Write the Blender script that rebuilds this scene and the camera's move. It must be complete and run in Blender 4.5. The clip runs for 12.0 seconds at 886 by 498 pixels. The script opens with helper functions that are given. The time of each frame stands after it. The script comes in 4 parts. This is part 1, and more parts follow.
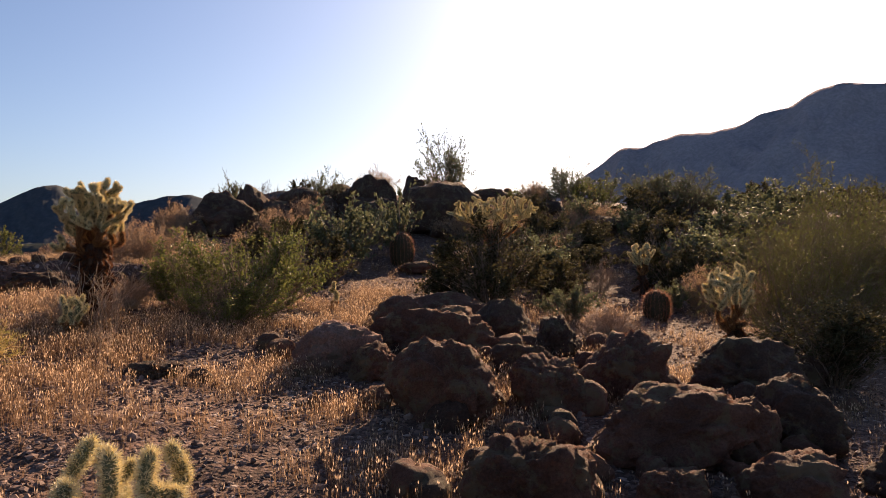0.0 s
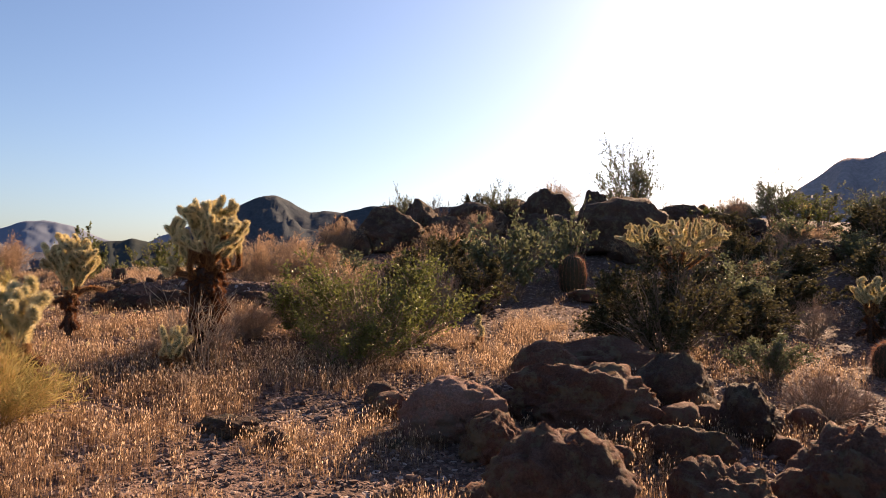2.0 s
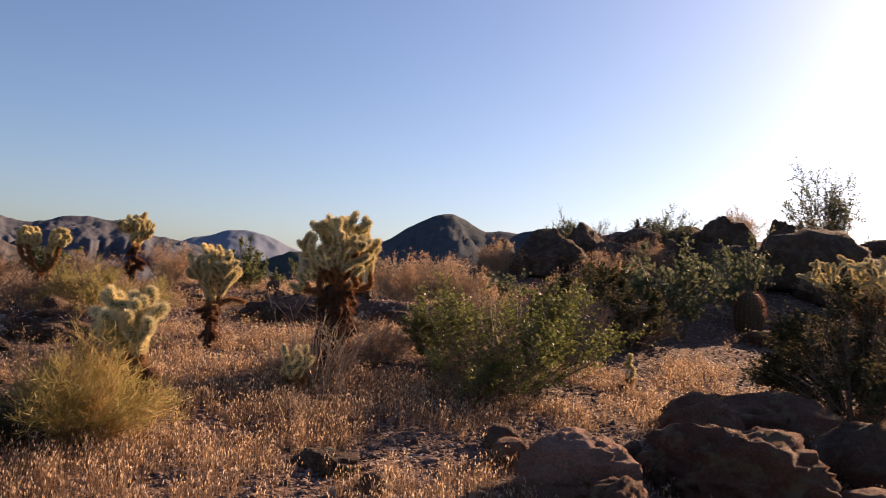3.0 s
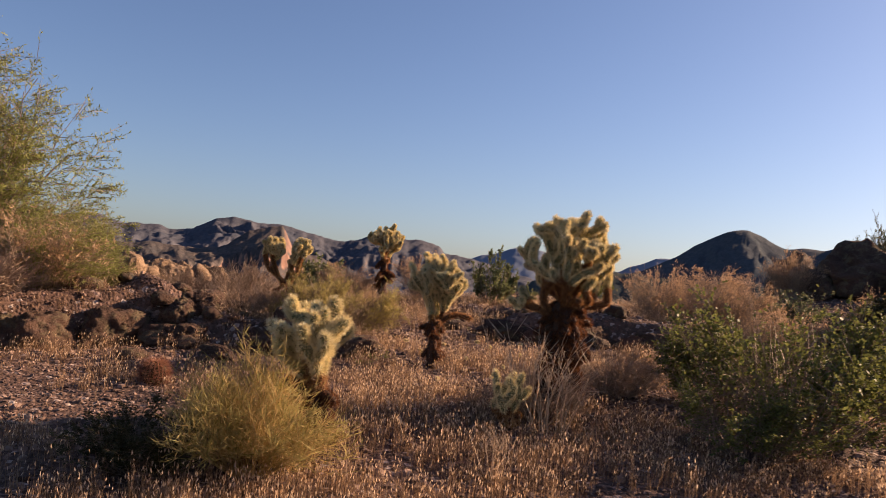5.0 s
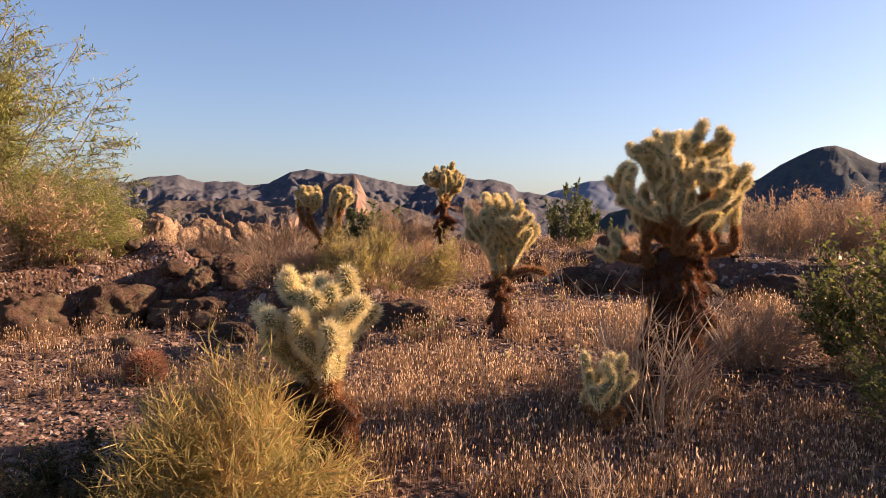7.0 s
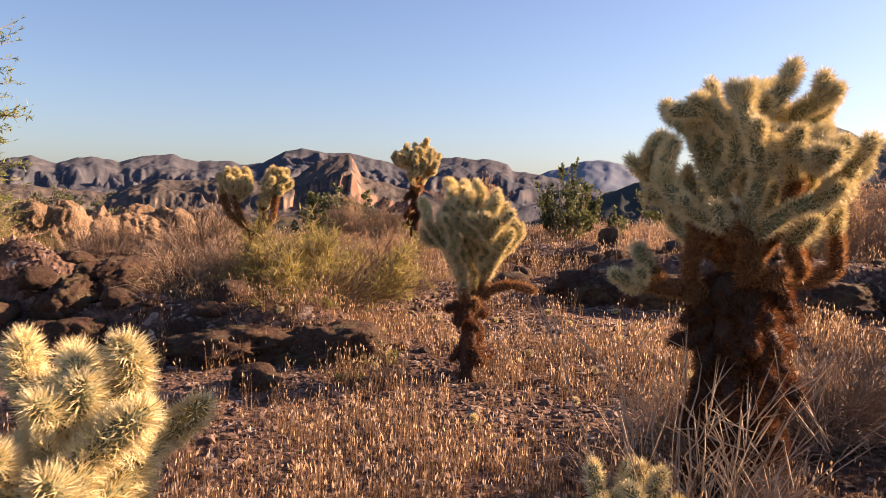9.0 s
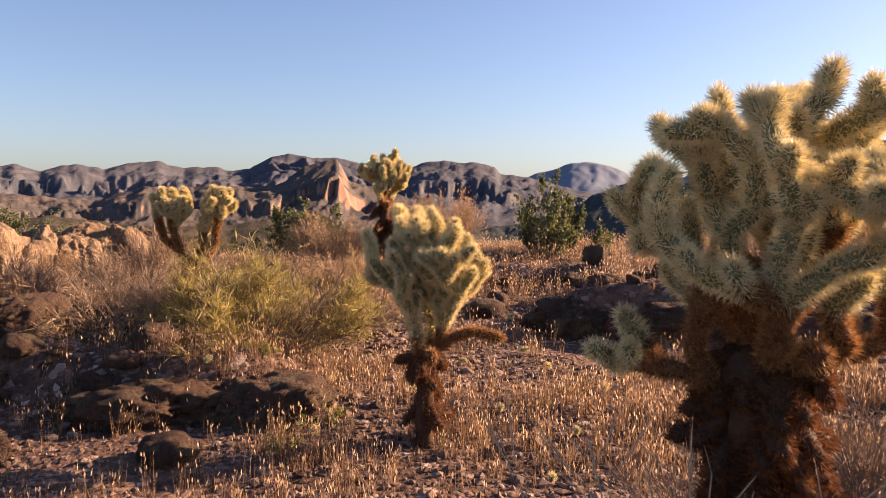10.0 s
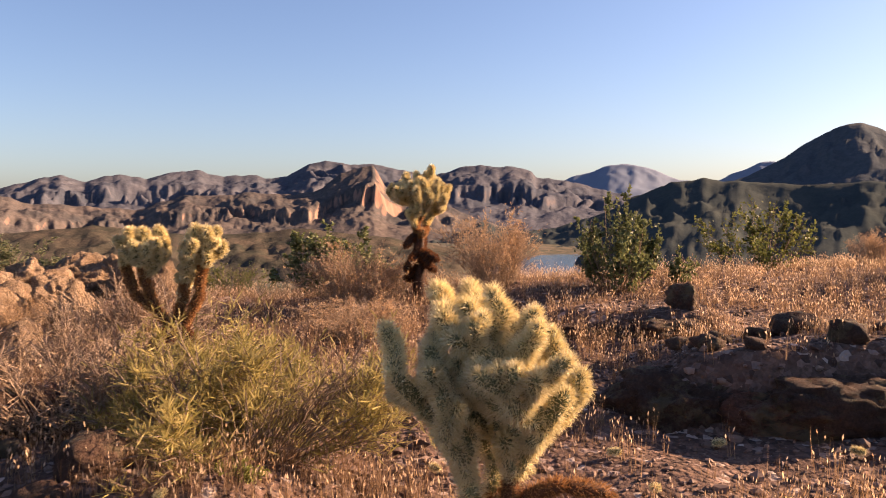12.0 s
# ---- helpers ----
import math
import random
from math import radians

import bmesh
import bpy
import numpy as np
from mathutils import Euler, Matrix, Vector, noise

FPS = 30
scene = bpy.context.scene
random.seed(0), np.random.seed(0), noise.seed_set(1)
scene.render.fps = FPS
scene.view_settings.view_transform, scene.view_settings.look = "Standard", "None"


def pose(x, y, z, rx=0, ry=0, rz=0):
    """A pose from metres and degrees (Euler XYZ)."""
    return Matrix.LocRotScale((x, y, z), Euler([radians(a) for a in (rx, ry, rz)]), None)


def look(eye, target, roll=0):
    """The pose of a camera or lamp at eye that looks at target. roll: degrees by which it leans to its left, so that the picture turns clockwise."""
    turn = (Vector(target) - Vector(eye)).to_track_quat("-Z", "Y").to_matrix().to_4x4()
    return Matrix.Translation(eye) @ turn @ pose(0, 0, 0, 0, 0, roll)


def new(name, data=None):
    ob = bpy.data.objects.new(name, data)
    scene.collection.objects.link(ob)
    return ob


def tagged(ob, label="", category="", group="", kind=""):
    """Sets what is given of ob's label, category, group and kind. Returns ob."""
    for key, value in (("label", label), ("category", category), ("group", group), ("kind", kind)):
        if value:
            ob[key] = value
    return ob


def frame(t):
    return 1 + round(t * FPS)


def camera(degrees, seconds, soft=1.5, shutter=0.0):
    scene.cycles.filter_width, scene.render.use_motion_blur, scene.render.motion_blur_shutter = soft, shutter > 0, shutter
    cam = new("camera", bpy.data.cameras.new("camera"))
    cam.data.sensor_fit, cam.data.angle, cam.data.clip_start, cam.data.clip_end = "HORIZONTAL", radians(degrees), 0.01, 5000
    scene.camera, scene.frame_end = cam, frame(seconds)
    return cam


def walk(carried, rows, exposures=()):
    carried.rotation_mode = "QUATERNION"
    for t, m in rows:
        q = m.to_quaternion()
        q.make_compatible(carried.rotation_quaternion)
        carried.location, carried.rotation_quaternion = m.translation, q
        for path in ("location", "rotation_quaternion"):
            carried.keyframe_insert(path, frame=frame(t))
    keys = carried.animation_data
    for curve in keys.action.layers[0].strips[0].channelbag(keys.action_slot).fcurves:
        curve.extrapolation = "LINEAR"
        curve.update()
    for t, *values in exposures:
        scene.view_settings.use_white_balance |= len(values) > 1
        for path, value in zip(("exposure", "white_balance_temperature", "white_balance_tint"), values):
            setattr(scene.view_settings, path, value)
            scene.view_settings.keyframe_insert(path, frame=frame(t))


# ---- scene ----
cam = camera(60.0, 12.0, soft=0.45, shutter=0.2)
ROWS = [
    (0, (0.225, 0.801, 1.881), (0.026, 3.292, 1.903), -1.0),
    (0.5, (0.209, 1.186, 1.940), (-0.046, 3.673, 1.853), -2.2),
    (1, (0.232, 1.573, 1.971), (-0.253, 4.020, 1.826), -1.9),
    (1.5, (0.357, 1.953, 2.054), (-0.300, 4.363, 1.939), -0.6),
    (2, (0.430, 2.351, 2.095), (-0.379, 4.716, 2.157), 0.7),
    (2.5, (0.489, 2.689, 2.135), (-0.444, 5.009, 2.135), 1.3),
    (2.7, (0.484, 2.856, 2.165), (-0.629, 5.092, 2.264), 2.9),
    (4.3, (0.297, 3.816, 2.169), (-1.404, 5.646, 2.235), 1.4),
    (4.5, (0.256, 3.996, 2.155), (-1.534, 5.739, 2.232), 1.8),
    (5, (-0.004, 4.286, 2.166), (-1.995, 5.795, 2.264), 4.8),
    (5.5, (-0.370, 4.500, 2.124), (-2.401, 5.952, 2.002), 1.6),
    (6, (-0.603, 4.706, 2.125), (-2.620, 6.171, 1.933), 0.5),
    (6.5, (-0.877, 5.039, 2.175), (-2.966, 6.410, 2.077), 0.3),
    (6.7, (-0.990, 5.126, 2.199), (-3.103, 6.461, 2.107), 0.7),
    (8.3, (-2.028, 6.069, 2.276), (-4.146, 7.381, 2.089), 1.4),
    (8.5, (-2.112, 6.159, 2.281), (-4.236, 7.465, 2.107), -0.1),
    (9, (-2.453, 6.370, 2.312), (-4.562, 7.700, 2.139), 1.2),
    (9.5, (-2.689, 6.614, 2.345), (-4.763, 8.000, 2.165), -0.1),
    (10, (-2.939, 6.883, 2.436), (-5.029, 8.245, 2.275), 0.5),
    (10.5, (-3.295, 7.006, 2.479), (-5.409, 8.340, 2.397), 0.3),
    (11, (-3.583, 7.091, 2.564), (-5.695, 8.425, 2.459), 0.5),
    (11.5, (-3.895, 7.367, 2.561), (-6.112, 8.518, 2.444), 0.7),
    (12, (-4.120, 7.548, 2.620), (-6.274, 8.809, 2.474), -0.3),
]
walk(cam, [(t, look(eye, target, roll)) for t, eye, target, roll in ROWS],
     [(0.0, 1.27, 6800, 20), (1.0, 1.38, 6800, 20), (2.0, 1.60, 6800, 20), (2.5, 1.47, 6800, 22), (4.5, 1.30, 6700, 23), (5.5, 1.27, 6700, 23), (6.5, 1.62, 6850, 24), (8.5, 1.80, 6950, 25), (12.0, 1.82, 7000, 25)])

# ---- light ----
SUN_AZ, SUN_EL = 17.0, 22.5
world = bpy.data.worlds.new("sky")
scene.world = world
world.use_nodes = True
wn, wl = world.node_tree.nodes, world.node_tree.links
sky = wn.new("ShaderNodeTexSky")
sky.sky_type = "NISHITA"
sky.sun_disc = False
sky.sun_elevation = radians(SUN_EL)
sky.sun_rotation = radians(SUN_AZ)
sky.altitude = 500
sky.air_density = 1.0
sky.dust_density = 1.7
sky.ozone_density = 3.9
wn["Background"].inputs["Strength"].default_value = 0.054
wl.new(sky.outputs[0], wn["Background"].inputs["Color"])

sun = new("sun", bpy.data.lights.new("sun", "SUN"))
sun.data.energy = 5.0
sun.data.angle = radians(0.6)
sun.data.color = (1.0, 0.73, 0.46)
sa, se = radians(SUN_AZ), radians(SUN_EL)
sun.matrix_world = look((math.sin(sa) * math.cos(se) * 50, math.cos(sa) * math.cos(se) * 50, math.sin(se) * 50), (0, 0, 0))
scene.view_settings.exposure = 0.0


# ---- materials ----
def nodes_of(name):
    m = bpy.data.materials.new(name)
    m.use_nodes = True
    nt = m.node_tree
    return m, nt, nt.nodes["Principled BSDF"], nt.nodes["Material Output"]


def link(nt, a, b):
    nt.links.new(a, b)


def noise_node(nt, scale, detail=6.0, rough=0.6, vec=None):
    n = nt.nodes.new("ShaderNodeTexNoise")
    n.inputs["Scale"].default_value = scale
    n.inputs["Detail"].default_value = detail
    n.inputs["Roughness"].default_value = rough
    if vec is not None:
        link(nt, vec, n.inputs["Vector"])
    return n.outputs[0]


def ramp(nt, fac, stops):
    r = nt.nodes.new("ShaderNodeValToRGB")
    el = r.color_ramp.elements
    while len(el) < len(stops):
        el.new(0.5)
    for e, (p, c) in zip(el, stops):
        e.position, e.color = p, (*c, 1)
    link(nt, fac, r.inputs[0])
    return r.outputs[0]


def mix(nt, fac, a, b, kind="MIX"):
    n = nt.nodes.new("ShaderNodeMix")
    n.data_type, n.blend_type = "RGBA", kind
    for sock, v in ((n.inputs[0], fac), (n.inputs[6], a), (n.inputs[7], b)):
        if isinstance(v, (int, float)):
            sock.default_value = v
        elif isinstance(v, tuple):
            sock.default_value = (*v, 1)
        else:
            link(nt, v, sock)
    return n.outputs[2]


def bump(nt, height, strength, distance, normal=None):
    b = nt.nodes.new("ShaderNodeBump")
    b.inputs["Strength"].default_value = strength
    b.inputs["Distance"].default_value = distance
    link(nt, height, b.inputs["Height"])
    if normal is not None:
        link(nt, normal, b.inputs["Normal"])
    return b.outputs[0]


def place_vec(nt):
    return nt.nodes.new("ShaderNodeNewGeometry").outputs["Position"]


def rock_material(name, dark, mid, light, lichen, scale=1.0):
    m, nt, bsdf, out = nodes_of(name)
    v = place_vec(nt)
    big = noise_node(nt, 1.7 * scale, 8, 0.65, v)
    base = ramp(nt, big, [(0.3, dark), (0.5, mid), (0.72, light)])
    grain = noise_node(nt, 60 * scale, 4, 0.7, v)
    base = mix(nt, 0.5, base, ramp(nt, grain, [(0.35, (0.25, 0.23, 0.22)), (0.65, (1.25, 1.2, 1.15))]), "MULTIPLY")
    patch = ramp(nt, noise_node(nt, 5.5 * scale, 9, 0.75, v), [(0.50, (0, 0, 0)), (0.58, (1, 1, 1))])
    pm = nt.nodes.new("ShaderNodeMath")
    pm.operation = "MULTIPLY"
    pm.inputs[1].default_value = 0.7
    link(nt, patch, pm.inputs[0])
    base = mix(nt, pm.outputs[0], base, lichen)
    link(nt, base, bsdf.inputs["Base Color"])
    bsdf.inputs["Roughness"].default_value = 0.9
    bsdf.inputs["Specular IOR Level"].default_value = 0.25
    vor = nt.nodes.new("ShaderNodeTexVoronoi")
    vor.feature = "DISTANCE_TO_EDGE"
    vor.inputs["Scale"].default_value = 4.0 * scale
    warp = mix(nt, 0.12, v, noise_col(nt, 3.0 * scale, v))
    link(nt, warp, vor.inputs["Vector"])
    crack = ramp(nt, vor.outputs["Distance"], [(0.0, (0, 0, 0)), (0.05, (1, 1, 1))])
    n1 = bump(nt, crack, 0.35, 0.02 / scale)
    n2 = bump(nt, noise_node(nt, 16 * scale, 9, 0.75, v), 1.0, 0.06 / scale, n1)
    link(nt, n2, bsdf.inputs["Normal"])
    return m


def noise_col(nt, scale, v):
    n = nt.nodes.new("ShaderNodeTexNoise")
    n.inputs["Scale"].default_value = scale
    link(nt, v, n.inputs["Vector"])
    return n.outputs[1]


def leaf_material(name, a, b, see_through=0.35, rough=0.6):
    m, nt, bsdf, out = nodes_of(name)
    g = nt.nodes.new("ShaderNodeNewGeometry")
    col = ramp(nt, g.outputs["Random Per Island"], [(0.0, a), (1.0, b)])
    big = noise_node(nt, 3.0, 3, 0.5, g.outputs["Position"])
    col = mix(nt, 0.6, col, ramp(nt, big, [(0.3, (0.6, 0.6, 0.6)), (0.7, (1.15, 1.1, 1.0))]), "MULTIPLY")
    link(nt, col, bsdf.inputs["Base Color"])
    bsdf.inputs["Roughness"].default_value = rough
    bsdf.inputs["Specular IOR Level"].default_value = 0.18
    tr = nt.nodes.new("ShaderNodeBsdfTranslucent")
    link(nt, col, tr.inputs["Color"])
    mx = nt.nodes.new("ShaderNodeMixShader")
    mx.inputs[0].default_value = see_through
    link(nt, bsdf.outputs[0], mx.inputs[1])
    link(nt, tr.outputs[0], mx.inputs[2])
    link(nt, mx.outputs[0], out.inputs["Surface"])
    return m


def skin_material(name, a, b, scale=30.0, rough=0.75):
    m, nt, bsdf, out = nodes_of(name)
    v = place_vec(nt)
    col = ramp(nt, noise_node(nt, scale, 5, 0.65, v), [(0.3, a), (0.7, b)])
    col = mix(nt, 0.5, col, ramp(nt, noise_node(nt, scale * 0.12, 3, 0.5, v), [(0.3, (0.65, 0.65, 0.65)), (0.7, (1.1, 1.1, 1.1))]), "MULTIPLY")
    link(nt, col, bsdf.inputs["Base Color"])
    bsdf.inputs["Roughness"].default_value = rough
    bsdf.inputs["Specular IOR Level"].default_value = 0.25
    link(nt, bump(nt, noise_node(nt, scale * 3, 4, 0.6, v), 0.5, 0.004), bsdf.inputs["Normal"])
    return m


def ground_material():
    m, nt, bsdf, out = nodes_of("desert_soil")
    v = place_vec(nt)
    big = noise_node(nt, 0.45, 6, 0.6, v)
    base = ramp(nt, big, [(0.3, (0.070, 0.046, 0.037)), (0.5, (0.125, 0.079, 0.061)), (0.7, (0.195, 0.124, 0.097))])
    fine = noise_node(nt, 28, 6, 0.7, v)
    base = mix(nt, 0.75, base, ramp(nt, fine, [(0.32, (0.35, 0.33, 0.33)), (0.5, (0.85, 0.82, 0.8)), (0.7, (1.35, 1.3, 1.25))]), "MULTIPLY")
    vor = nt.nodes.new("ShaderNodeTexVoronoi")
    vor.inputs["Scale"].default_value = 26
    link(nt, v, vor.inputs["Vector"])
    pebble = ramp(nt, vor.outputs["Distance"], [(0.0, (1, 1, 1)), (0.55, (0, 0, 0))])
    sep = nt.nodes.new("ShaderNodeSeparateColor")
    link(nt, vor.outputs["Color"], sep.inputs[0])
    stone = ramp(nt, sep.outputs[0], [(0.0, (0.055, 0.036, 0.030)), (0.5, (0.12, 0.072, 0.056)), (0.85, (0.24, 0.155, 0.125)), (1.0, (0.46, 0.38, 0.33))])
    base = mix(nt, ramp(nt, sep.outputs[1], [(0.45, (0, 0, 0)), (0.55, (0.8, 0.8, 0.8))]), base, stone)
    # far slopes carry a thin cover of scrub
    far = nt.nodes.new("ShaderNodeVectorMath")
    far.operation = "LENGTH"
    link(nt, v, far.inputs[0])
    scrub = ramp(nt, noise_node(nt, 0.09, 8, 0.7, v), [(0.35, (0.035, 0.045, 0.025)), (0.65, (0.16, 0.12, 0.08))])
    mp = nt.nodes.new("ShaderNodeMapRange")
    mp.inputs["From Min"].default_value, mp.inputs["From Max"].default_value = 35.0, 90.0
    link(nt, far.outputs["Value"], mp.inputs["Value"])
    base = mix(nt, mp.outputs[0], base, scrub)
    link(nt, base, bsdf.inputs["Base Color"])
    bsdf.inputs["Roughness"].default_value = 0.95
    bsdf.inputs["Specular IOR Level"].default_value = 0.15
    n1 = bump(nt, pebble, 0.9, 0.02)
    n2 = bump(nt, fine, 0.7, 0.02, n1)
    link(nt, n2, bsdf.inputs["Normal"])
    return m


def mountain_material(name, scrub, soil, cliff, scale, relief=0.8):
    m, nt, bsdf, out = nodes_of(name)
    v = place_vec(nt)
    n = noise_node(nt, scale, 10, 0.72, v)
    cover = ramp(nt, n, [(0.38, scrub), (0.62, soil)])
    dots = ramp(nt, noise_node(nt, scale * 14, 5, 0.8, v), [(0.42, (0.45, 0.48, 0.45)), (0.6, (1.15, 1.1, 1.05))])
    cover = mix(nt, relief, cover, dots, "MULTIPLY")
    g = nt.nodes.new("ShaderNodeNewGeometry")
    sep = nt.nodes.new("ShaderNodeSeparateXYZ")
    link(nt, g.outputs["Normal"], sep.inputs[0])
    steep = ramp(nt, sep.outputs[2], [(0.40, (1, 1, 1)), (0.56, (0, 0, 0))])
    flute = nt.nodes.new("ShaderNodeVectorMath")
    flute.operation = "MULTIPLY"
    flute.inputs[1].default_value = (1, 1, 0.16)
    link(nt, v, flute.inputs[0])
    wave = noise_node(nt, scale * 6, 8, 0.7, flute.outputs[0])
    rock = mix(nt, min(1.0, relief * 1.6), cliff, ramp(nt, wave, [(0.3, (0.4, 0.38, 0.38)), (0.7, (1.25, 1.2, 1.15))]), "MULTIPLY")
    col = mix(nt, steep, cover, rock)
    link(nt, col, bsdf.inputs["Base Color"])
    bsdf.inputs["Roughness"].default_value = 1.0
    bsdf.inputs["Specular IOR Level"].default_value = 0.0
    link(nt, bump(nt, noise_node(nt, scale * 6, 8, 0.7, v), relief, 0.06 / scale), bsdf.inputs["Normal"])
    return m


M_GROUND = ground_material()
M_ROCK = rock_material("brown_rock", (0.088, 0.040, 0.026), (0.165, 0.078, 0.051), (0.26, 0.138, 0.095), (0.18, 0.135, 0.075))
M_PINK = rock_material("pink_rock", (0.198, 0.108, 0.081), (0.306, 0.171, 0.13), (0.378, 0.234, 0.18), (0.18, 0.135, 0.099))
M_TAN = rock_material("tan_rock", (0.13, 0.082, 0.05), (0.30, 0.20, 0.125), (0.44, 0.31, 0.205), (0.15, 0.105, 0.07))
M_DARK = rock_material("dark_rock", (0.0518, 0.0294, 0.0216), (0.0907, 0.0535, 0.038), (0.146, 0.0864, 0.0605), (0.138, 0.112, 0.0648))
M_GRAVEL = leaf_material("gravel_stone", (0.065, 0.040, 0.032), (0.27, 0.185, 0.15), 0.0, 0.75)
M_GRASS = leaf_material("dry_grass", (0.44, 0.285, 0.17), (0.84, 0.64, 0.45), 0.45)
M_BLADE = leaf_material("grass_blade", (0.13, 0.076, 0.045), (0.42, 0.275, 0.17), 0.45)
M_SKIN = skin_material("cactus_skin", (0.11, 0.115, 0.056), (0.22, 0.22, 0.112))
M_SKIN_OLD = skin_material("old_cactus_skin", (0.08, 0.036, 0.017), (0.18, 0.085, 0.038))
M_BARK = skin_material("cactus_bark", (0.03, 0.018, 0.012), (0.085, 0.045, 0.028))
M_SPINE = leaf_material("straw_spines", (0.66, 0.54, 0.27), (0.95, 0.87, 0.58), 0.14, 0.35)
M_SPINE_OLD = leaf_material("tan_spines", (0.24, 0.11, 0.045), (0.56, 0.32, 0.14), 0.25, 0.4)
M_SPINE_DEAD = leaf_material("dead_spines", (0.075, 0.030, 0.016), (0.27, 0.115, 0.05), 0.35, 0.5)
M_BARREL = skin_material("barrel_skin", (0.045, 0.038, 0.022), (0.09, 0.07, 0.035))
M_BARREL_SPINE = leaf_material("red_spines", (0.22, 0.095, 0.065), (0.42, 0.225, 0.145), 0.25)
M_TWIG = skin_material("grey_twig", (0.13, 0.09, 0.065), (0.30, 0.22, 0.16), 40)
M_TWIG_DRY = skin_material("dry_twig", (0.18, 0.122, 0.085), (0.47, 0.345, 0.245), 40)
M_TWIG_PALE = skin_material("pale_twig", (0.34, 0.24, 0.16), (0.58, 0.44, 0.30), 40)
M_LEAF = leaf_material("green_leaf", (0.075, 0.088, 0.024), (0.20, 0.212, 0.066), 0.42, 0.5)
M_LEAF_GREY = leaf_material("grey_leaf", (0.104, 0.12, 0.064), (0.192, 0.2, 0.112), 0.35)
M_JOJOBA = leaf_material("jojoba_leaf", (0.090, 0.108, 0.045), (0.24, 0.26, 0.11), 0.32, 0.45)
# dark leaf colour that also carries the shade of backlit shrubs
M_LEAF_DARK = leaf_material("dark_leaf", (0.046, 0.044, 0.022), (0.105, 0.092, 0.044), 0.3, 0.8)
M_BROOM = leaf_material("broom_stem", (0.22, 0.19, 0.055), (0.48, 0.39, 0.16), 0.45)
M_BROOM_DRY = leaf_material("straw_stem", (0.368, 0.248, 0.096), (0.576, 0.416, 0.2), 0.45)
M_WEED = leaf_material("cushion_green", (0.16, 0.192, 0.04), (0.336, 0.336, 0.096), 0.3)
M_PALO = leaf_material("palo_verde_leaf", (0.15, 0.17, 0.045), (0.33, 0.34, 0.11), 0.4)
# palo verde leaf again, darkened to paint its shaded side
M_PALO_SHADE = leaf_material("shaded_palo_leaf", (0.0963, 0.105, 0.0306), (0.21, 0.21, 0.0656), 0.3)
M_RED_DRY = leaf_material("tan_seed_stalk", (0.36, 0.225, 0.13), (0.64, 0.45, 0.28), 0.4)
# distance haze is mixed into the peak's colours as a bluish tint
M_MOUNT = mountain_material("hazy_scrub_mountain", (0.064, 0.077, 0.090), (0.086, 0.092, 0.100), (0.100, 0.097, 0.100), 0.012, 0.35)
# purplish dark cover imitates hazy, shaded slopes; the cliff red is rock
M_MESA = mountain_material("mesa_haze_rock", (0.066, 0.064, 0.068), (0.130, 0.106, 0.096), (0.29, 0.18, 0.14), 0.013, 0.45)
# bluish lifted tones paint haze onto the far mesa
M_FAR_MESA = mountain_material("far_mesa_haze_rock", (0.070, 0.077, 0.098), (0.106, 0.105, 0.122), (0.135, 0.115, 0.118), 0.009, 0.35)
# pale albedo stands in for the haze in front of the backlit ridge
M_RIDGE = mountain_material("hazy_ridge_rock", (0.31, 0.275, 0.285), (0.37, 0.325, 0.325), (0.38, 0.33, 0.32), 0.010, 0.4)
# scrub green with the blue cast of haze put into it
M_HILL = mountain_material("hazy_green_hill", (0.044, 0.054, 0.056), (0.060, 0.067, 0.064), (0.074, 0.072, 0.068), 0.03, 0.25)
M_VALLEY = mountain_material("valley_slope", (0.046, 0.048, 0.040), (0.105, 0.084, 0.066), (0.16, 0.11, 0.085), 0.03, 0.6)
# pale blue base colour paints the haze over the farthest mountain
M_BLUE_HAZE = mountain_material("distant_haze_rock", (0.16, 0.19, 0.245), (0.17, 0.197, 0.252), (0.165, 0.192, 0.247), 0.002, 0.03)


# ---- small geometry tools ----
def lattice(ix, iy, seed):
    h = (ix * 374761393 + iy * 668265263 + seed * 974634777) & 0x7FFFFFFF
    h = ((h ^ (h >> 13)) * 1274126177) & 0x7FFFFFFF
    return ((h ^ (h >> 16)) & 0xFFFF) / 65535.0


def vnoise(x, y, seed=0):
    """Smooth value noise, 0 to 1, for numbers or arrays."""
    x, y = np.asarray(x, float), np.asarray(y, float)
    ix, iy = np.floor(x).astype(np.int64), np.floor(y).astype(np.int64)
    fx, fy = x - ix, y - iy
    fx, fy = fx * fx * (3 - 2 * fx), fy * fy * (3 - 2 * fy)
    a, b = lattice(ix, iy, seed), lattice(ix + 1, iy, seed)
    c, d = lattice(ix, iy + 1, seed), lattice(ix + 1, iy + 1, seed)
    return (a * (1 - fx) + b * fx) * (1 - fy) + (c * (1 - fx) + d * fx) * fy


def fbm(x, y, octaves=5, seed=0, gain=0.5):
    total, amp, norm = 0.0, 1.0, 0.0
    for k in range(octaves):
        total = total + amp * vnoise(x * 2 ** k + 17.3 * k, y * 2 ** k - 9.1 * k, seed + k)
        norm += amp
        amp *= gain
    return total / norm


def smooth(a):
    a = np.clip(a, 0, 1)
    return a * a * (3 - 2 * a)


LAKE_Z = -44.0
